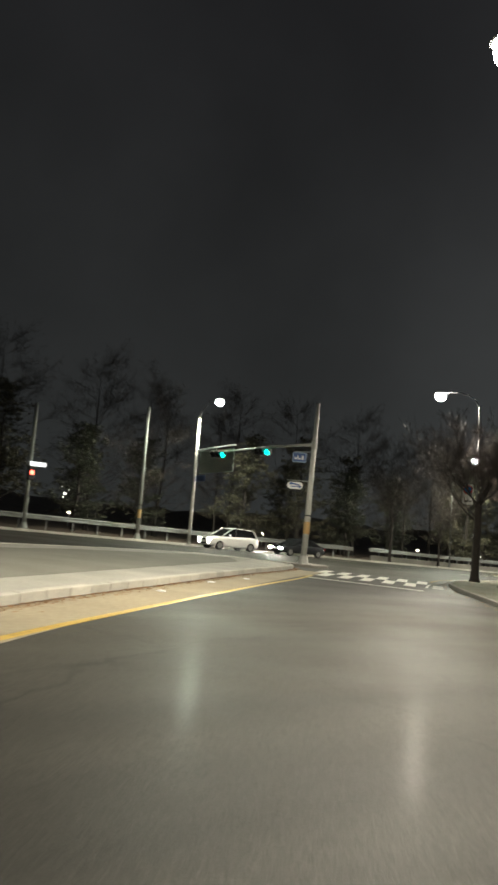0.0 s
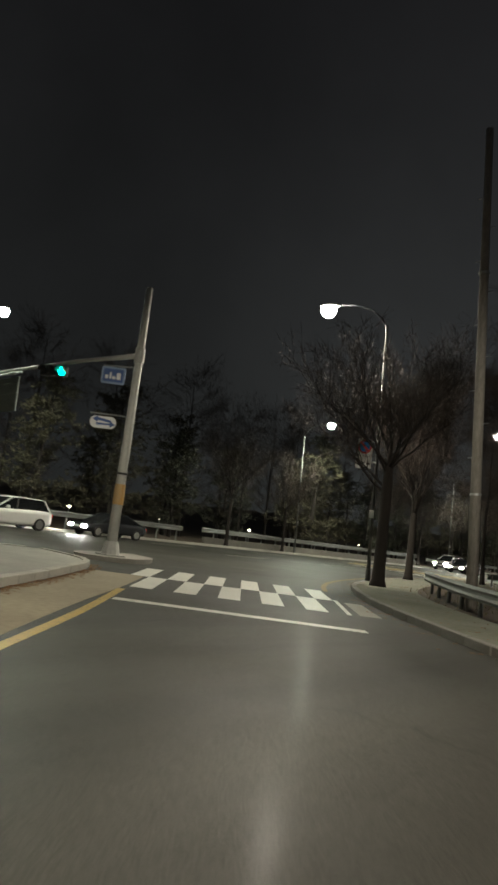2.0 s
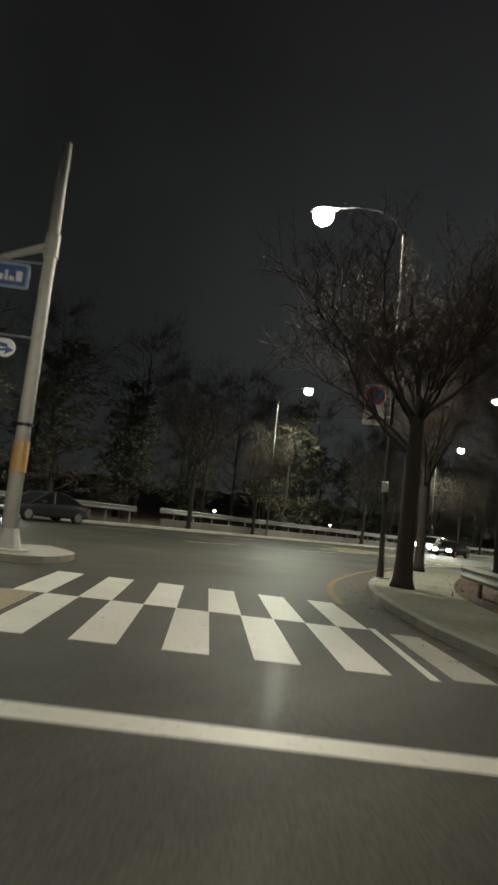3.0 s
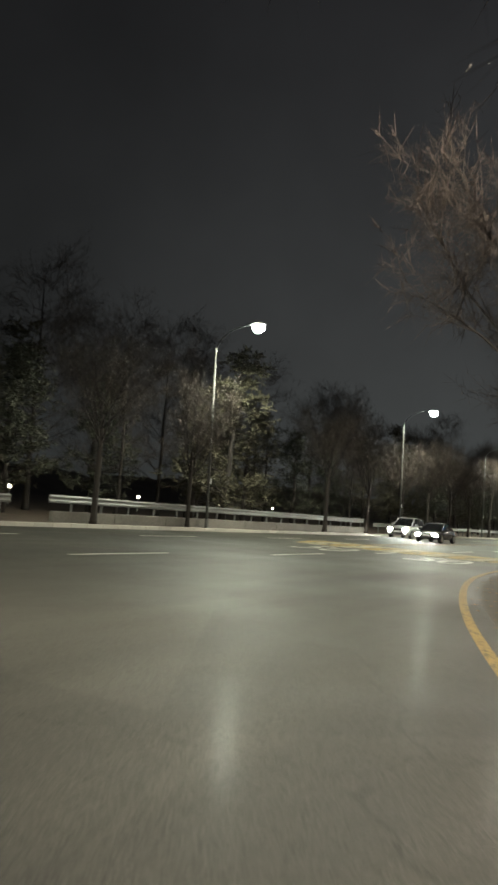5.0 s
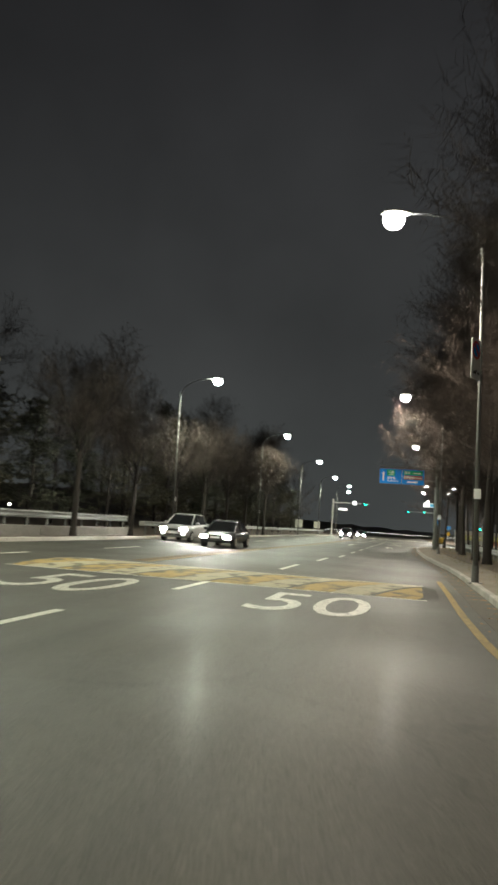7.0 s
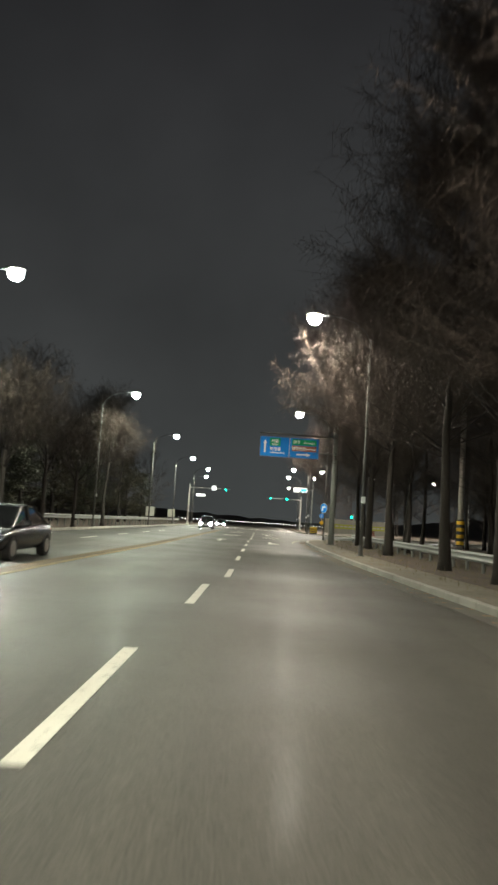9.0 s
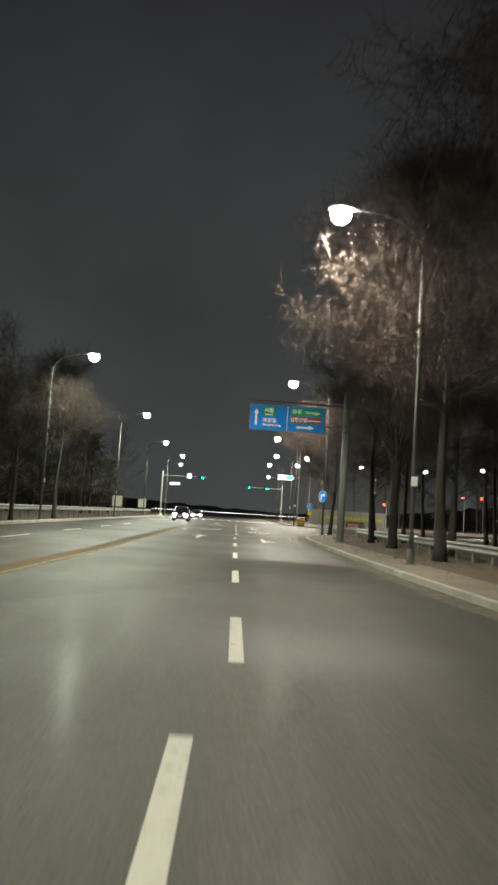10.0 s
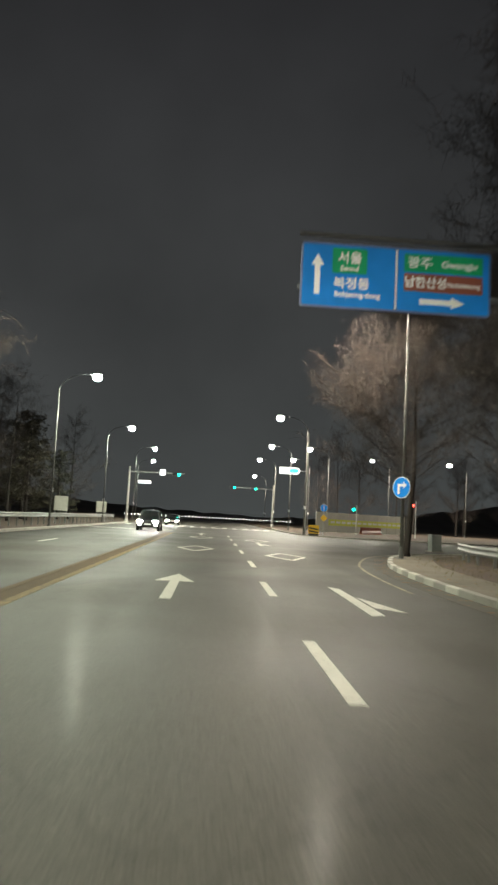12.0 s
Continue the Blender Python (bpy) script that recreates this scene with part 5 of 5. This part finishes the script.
    part("lower_grille", Kit().box(-0.6, f - 0.06, 0.36, 0.6, f + 0.008, 0.48, 0.01), BLACK, c)
    part("plate", Kit().box(-0.26, f - 0.02, 0.5, 0.26, f + 0.022, 0.6), SIGN_WHITE, c, "plain white plate")
    if bright:
        for sgn in (-1, 1):
            b = new("headlight_beam", beam_light)
            b.parent = c
            b.matrix_basis = pose(sgn * 0.62, f + 0.06, zl, 87, 0, 0)
    return c


car("car", "white family car with lit headlights in the far lane", CAR_WHITE, True, (-10.3, -49.0, 0), 180, False)
car("car", "black saloon with lit headlights in the far lane", CAR_DARK, False, (-10.3, -42.0, 0), 180, True)
car("car", "silver tall family car with lit headlights and fog lights", CAR_SILVER, True, (-10.3, 6.5, 0), 180, True)
car("car", "dark saloon with dazzling headlights in the oncoming lane", CAR_DARK, False, (-6.5, 2.0, 0), 180, True)
car("car", "dark tall car with dazzling headlights in the oncoming lane", CAR_DARK, True, (-6.3, 80.0, 0), 180, True)
car("car", "dark saloon with lit headlights far down the road", CAR_DARK, False, (-6.4, 118.0, 0), 180, True)


# ---------------------------------------------------------------- hoarding and far lights
fence = thing("site_fence", (12.0, 111.5, 0.12), "white site hoarding with a yellow-green banner", "fence", turn=38)
for i in range(9):
    part("fence_panel", Kit().box(2.0 * i + 0.02, -0.03, 0.1, 2.0 * i + 1.98, 0.03, 2.6, 0.01), HOARDING, fence)
    part("fence_post", Kit().box(2.0 * i - 0.04, 0.03, 0.0, 2.0 * i + 0.04, 0.12, 2.65), GALV, fence)
banner = part("banner", Kit().box(2.2, -0.06, 0.95, 17.6, -0.035, 1.75), BANNER, fence, "yellow-green banner")
for i in range(14):
    part("banner_bar", Kit().box(2.6 + i * 1.05, -0.068, 1.25, 3.35 + i * 1.05, -0.06, 1.5), CAR_WHITE, banner)
barrier = thing("water_barrier", (20, 116.2, 0.12), "dark red plastic road barrier before the hoarding", "barrier", turn=38)
part("body", Kit().loft([[(-2, -w, z), (2, -w, z), (2, w, z), (-2, w, z)] for w, z in ((0.25, 0), (0.22, 0.2), (0.1, 0.5), (0.08, 0.9))]), SIGN_BROWN, barrier)

lights = thing("light_string", (0, 300, -0.12), "long dotted row of small white lights along a far bridge rail", "light string")
part("rail", Kit().box(-34, -0.1, 0.9, 30, 0.1, 1.15), BLACK, lights)
for i in range(9):
    part("post", Kit().box(-34 + 8 * i - 0.1, -0.1, 0, -34 + 8 * i + 0.1, 0.1, 0.9), GALV, lights)
dot = Kit()
for i in range(50):
    dot.box(-34 + 1.28 * i - 0.11, -0.22, 0.94, -34 + 1.28 * i + 0.11, -0.11, 1.14, 0.03)
tagged(part("bulbs", dot, SMALL_LIGHT, lights, "small glowing white bulbs"), kind="stuff")

cab = thing("utility_cabinet", (11.0, 58.2, 0.12), "pale grey roadside utility cabinet near the guard rail end", "cabinet", turn=12)
part("body", Kit().box(-0.3, -0.22, 0.06, 0.3, 0.22, 0.95, 0.02), OLD_STEEL, cab)
part("plinth", Kit().box(-0.4, -0.3, 0, 0.4, 0.3, 0.06), CONCRETE, cab)
part("door", Kit().box(-0.26, -0.232, 0.12, 0.26, -0.22, 0.89), OLD_STEEL, cab)
for x, y in ((-14.7, 85.0), (-14.5, 108.0)):
    nb = thing("notice_board", (x, y, 0.14), "pale notice board on two short posts behind the kerb", "notice board", "notice boards")
    part("board", Kit().box(-0.6, -0.03, 1.1, 0.6, 0.03, 2.4, 0.01), HOARDING, nb)
    for dx in (-0.5, 0.5):
        part("post", Kit().rod((dx, 0.06, 0), (dx, 0.06, 2.3), 0.03, 0.03, 6), GALV, nb)
for x, y in ((-40, -29.3), (-40, -22.8), (-40, -9.5), (-40, 7.6), (-40, 23), (-42, 40), (-44, -48), (-46, -56), (-46, -64), (-50, -72)):
    pl = thing("path_lamp", (x, y, 0.12), "small lit path lamp among the trees", "path lamp", "path lamps")
    part("post", Kit().rod((0, 0, 0), (0, 0, 1.45), 0.05, 0.05, 6), POLE_GREY, pl)
    part("globe", Kit().loft([[(r * math.cos(a), r * math.sin(a), 1.55 + z) for a in [2 * math.pi * i / 10 for i in range(10)]]
                              for r, z in ((0.06, -0.15), (0.16, -0.06), (0.17, 0.04), (0.08, 0.14))]), WARM_LIGHT, pl, "glowing globe")

for x, y in ((-104, -24.5), (-126, -14.0), (-152, -4.0), (-196, 14.0)):
    fl = thing("street_lamp", (x, y, -0.12), "distant street lamp beyond the wood, lit white", "street lamp", "distant street lamps")
    part("pole", Kit().rod((0, 0, 0), (0, 0, 6.9), 0.09, 0.06, 6), LAMP_STEEL, fl)
    part("lamp_lens", Kit().loft([[(r * math.cos(a), r * math.sin(a), 7.05 + z) for a in [2 * math.pi * i / 10 for i in range(10)]]
                                  for r, z in ((0.1, -0.22), (0.3, -0.1), (0.32, 0.06), (0.15, 0.2))]), SMALL_LIGHT, fl, "glowing white lens")

hill = Kit()
hr = random.Random(5)
ridge = []
for i in range(126):
    x = -440 + 7 * i
    u = min(1, max(0, (abs(x) - 40) / 220))
    ridge.append((x, 430 + 30 * math.sin(i * 0.23), 4.5 + 1.6 * math.sin(i * 0.16) + 15 * u * u * (3 - 2 * u) + hr.uniform(-0.6, 0.6) * (1 + u)))
west = [(-300 + 25 * math.sin(i * 0.2), -520 + 7 * i, 12 + 3 * math.sin(i * 0.13) + hr.uniform(-1.2, 1.2)) for i in range(137)]
for (ax, ay, az), (bx, by, bz) in zip(ridge, ridge[1:]):
    hill.add([(ax, ay - 60, -0.1), (bx, by - 60, -0.1), (bx, by, bz), (ax, ay, az)], [(0, 1, 2, 3)])
for (ax, ay, az), (bx, by, bz) in zip(west, west[1:]):
    hill.add([(ax + 60, ay, -0.1), (bx + 60, by, -0.1), (bx, by, bz), (ax, ay, az)], [(3, 2, 1, 0)])
tagged(part("backdrop", hill, HILL), "low dark wooded ridge on the horizon", "hill", kind="structure")

# ---------------------------------------------------------------- small things on the ground
for p in ((22.8, -74.0), (19.8, -70.7), (17.85, -68.05)):
    stud = thing("road_stud", (p[0], p[1], 0.0), "small white reflective road stud beside the island kerb", "road stud", "road studs", turn=40)
    part("stud_body", Kit().loft([[(-w, -w * 0.8, z), (w, -w * 0.8, z), (w, w * 0.8, z), (-w, w * 0.8, z)] for w, z in ((0.085, 0), (0.075, 0.025), (0.045, 0.035))]), SIGN_WHITE, stud)

grass = Kit()
gr = random.Random(4)
back = inner(near_smooth, 1.0)
for i in range(9000):
    j = gr.randrange(len(back) - 1)
    bx, by = back[j]
    if bx > 40 or by > 60:
        continue
    a, b = Vector(back[j]), Vector(back[j + 1])
    d = (b - a).normalized()
    off = gr.uniform(0.1 if by > -32 else 1.3, 5.0)
    x, y = bx + d.y * off + gr.uniform(-0.5, 0.5), by - d.x * off + gr.uniform(-0.5, 0.5)
    h, t = gr.uniform(0.05, 0.2), gr.uniform(0, 6.28)
    wx, wy = 0.012 * math.cos(t), 0.012 * math.sin(t)
    grass.add([(x - wx, y - wy, 0.12), (x + wx, y + wy, 0.12), (x + gr.uniform(-0.08, 0.08), y + gr.uniform(-0.08, 0.08), 0.12 + h)], [(0, 1, 2)])
tagged(part("grass", grass, DRY_GRASS), "sparse dry winter grass on the verge", "grass", kind="stuff")
litter = Kit()
for i in range(4200):
    j = gr.randrange(len(near_smooth) - 1)
    bx, by = near_smooth[j]
    if bx > 40 or by > 60:
        continue
    a, b = Vector(near_smooth[j]), Vector(near_smooth[j + 1])
    d = (b - a).normalized()
    off = -abs(gr.gauss(0.0, 0.28)) - 0.02 if gr.random() < 0.6 else gr.uniform(0.2, 3.0)
    z = 0.004 if off < 0 else 0.136
    x, y, t, s = bx + d.y * off, by - d.x * off, gr.uniform(0, 6.28), gr.uniform(0.02, 0.05)
    litter.add([(x + s * math.cos(t), y + s * math.sin(t), z), (x + s * math.cos(t + 2), y + s * math.sin(t + 2), z + 0.01), (x - s * math.cos(t), y - s * math.sin(t), z + 0.004),
                (x + s * math.cos(t - 2), y + s * math.sin(t - 2), z + 0.012)], [(0, 1, 2, 3)])
for i in range(6500):
    j = gr.randrange(len(island_smooth) - 1)
    a, b = Vector(island_smooth[j]), Vector(island_smooth[j + 1])
    if a.x < 8.5 or a.y < -94 or (a.x < 30 and a.y < -0.9 * a.x - 62):
        continue
    d = (b - a).normalized()
    off, f = -abs(gr.gauss(0.0, 0.16)) - 0.02, gr.random()
    x, y, t, s = a.x + (b.x - a.x) * f + d.y * off, a.y + (b.y - a.y) * f - d.x * off, gr.uniform(0, 6.28), gr.uniform(0.02, 0.05)
    litter.add([(x + s * math.cos(t), y + s * math.sin(t), 0.004), (x + s * math.cos(t + 2), y + s * math.sin(t + 2), 0.014), (x - s * math.cos(t), y - s * math.sin(t), 0.008),
                (x + s * math.cos(t - 2), y + s * math.sin(t - 2), 0.016)], [(0, 1, 2, 3)])
tagged(part("leaf_litter", litter, FALLEN_LEAF), "fallen dry leaves along the kerb and gutter", "leaves", kind="stuff")


# ---------------------------------------------------------------- kerb stones
def kerb(name, label, line, step, height, limit=300, pale=lambda i, p: False):
    k = new(name)
    tagged(k, label, "kerb", kind="structure")
    stone = Kit().box(-0.09, 0.008, -0.1, 0.09, step - 0.008, height, 0.015)
    me, pale_me = stone.mesh("kerb_stone", CONCRETE), stone.mesh("kerb_stone", PALE_KERB)
    kr = random.Random(len(line))
    for i, (a, b) in enumerate(list(zip(line, line[1:]))[:limit]):
        d = Vector(b) - Vector(a)
        o = new("kerb_stone", pale_me if pale(i, a) else me)
        o.parent = k
        o.matrix_basis = pose(a[0] + d.y / d.length * 0.09, a[1] - d.x / d.length * 0.09, kr.uniform(-0.006, 0.006), 0, 0, math.degrees(math.atan2(-d.x, d.y)) + kr.uniform(-0.4, 0.4))
        o.scale = (1, d.length / step, 1)
    return k


kerb("kerb_near", "row of pale concrete kerb stones along the near verge", near_smooth, 1.0, 0.15, pale=lambda i, p: i % 2 == 0 and 33 < p[1] < 50)
kerb("kerb_corner", "pale concrete kerb stones round the far street corner", corner_smooth, 1.0, 0.15)
kerb("kerb_far", "pale concrete kerb stones along the far road edge", spline([(-12.5, 118), (-12.5, 60), (-12.5, 0), (-12.5, -60), (-12.5, -120)], 1.0)[::-1][20:], 1.0, 0.17, pale=lambda i, p: True)
kerb("kerb_island", "worn pale concrete kerb round the traffic island", island_smooth, 0.9, 0.17, pale=lambda i, p: True)
slab("island_tip", inner(tip_smooth, 0.02), 0.14, CONCRETE, "small raised concrete tip round the signal mast", "traffic island")
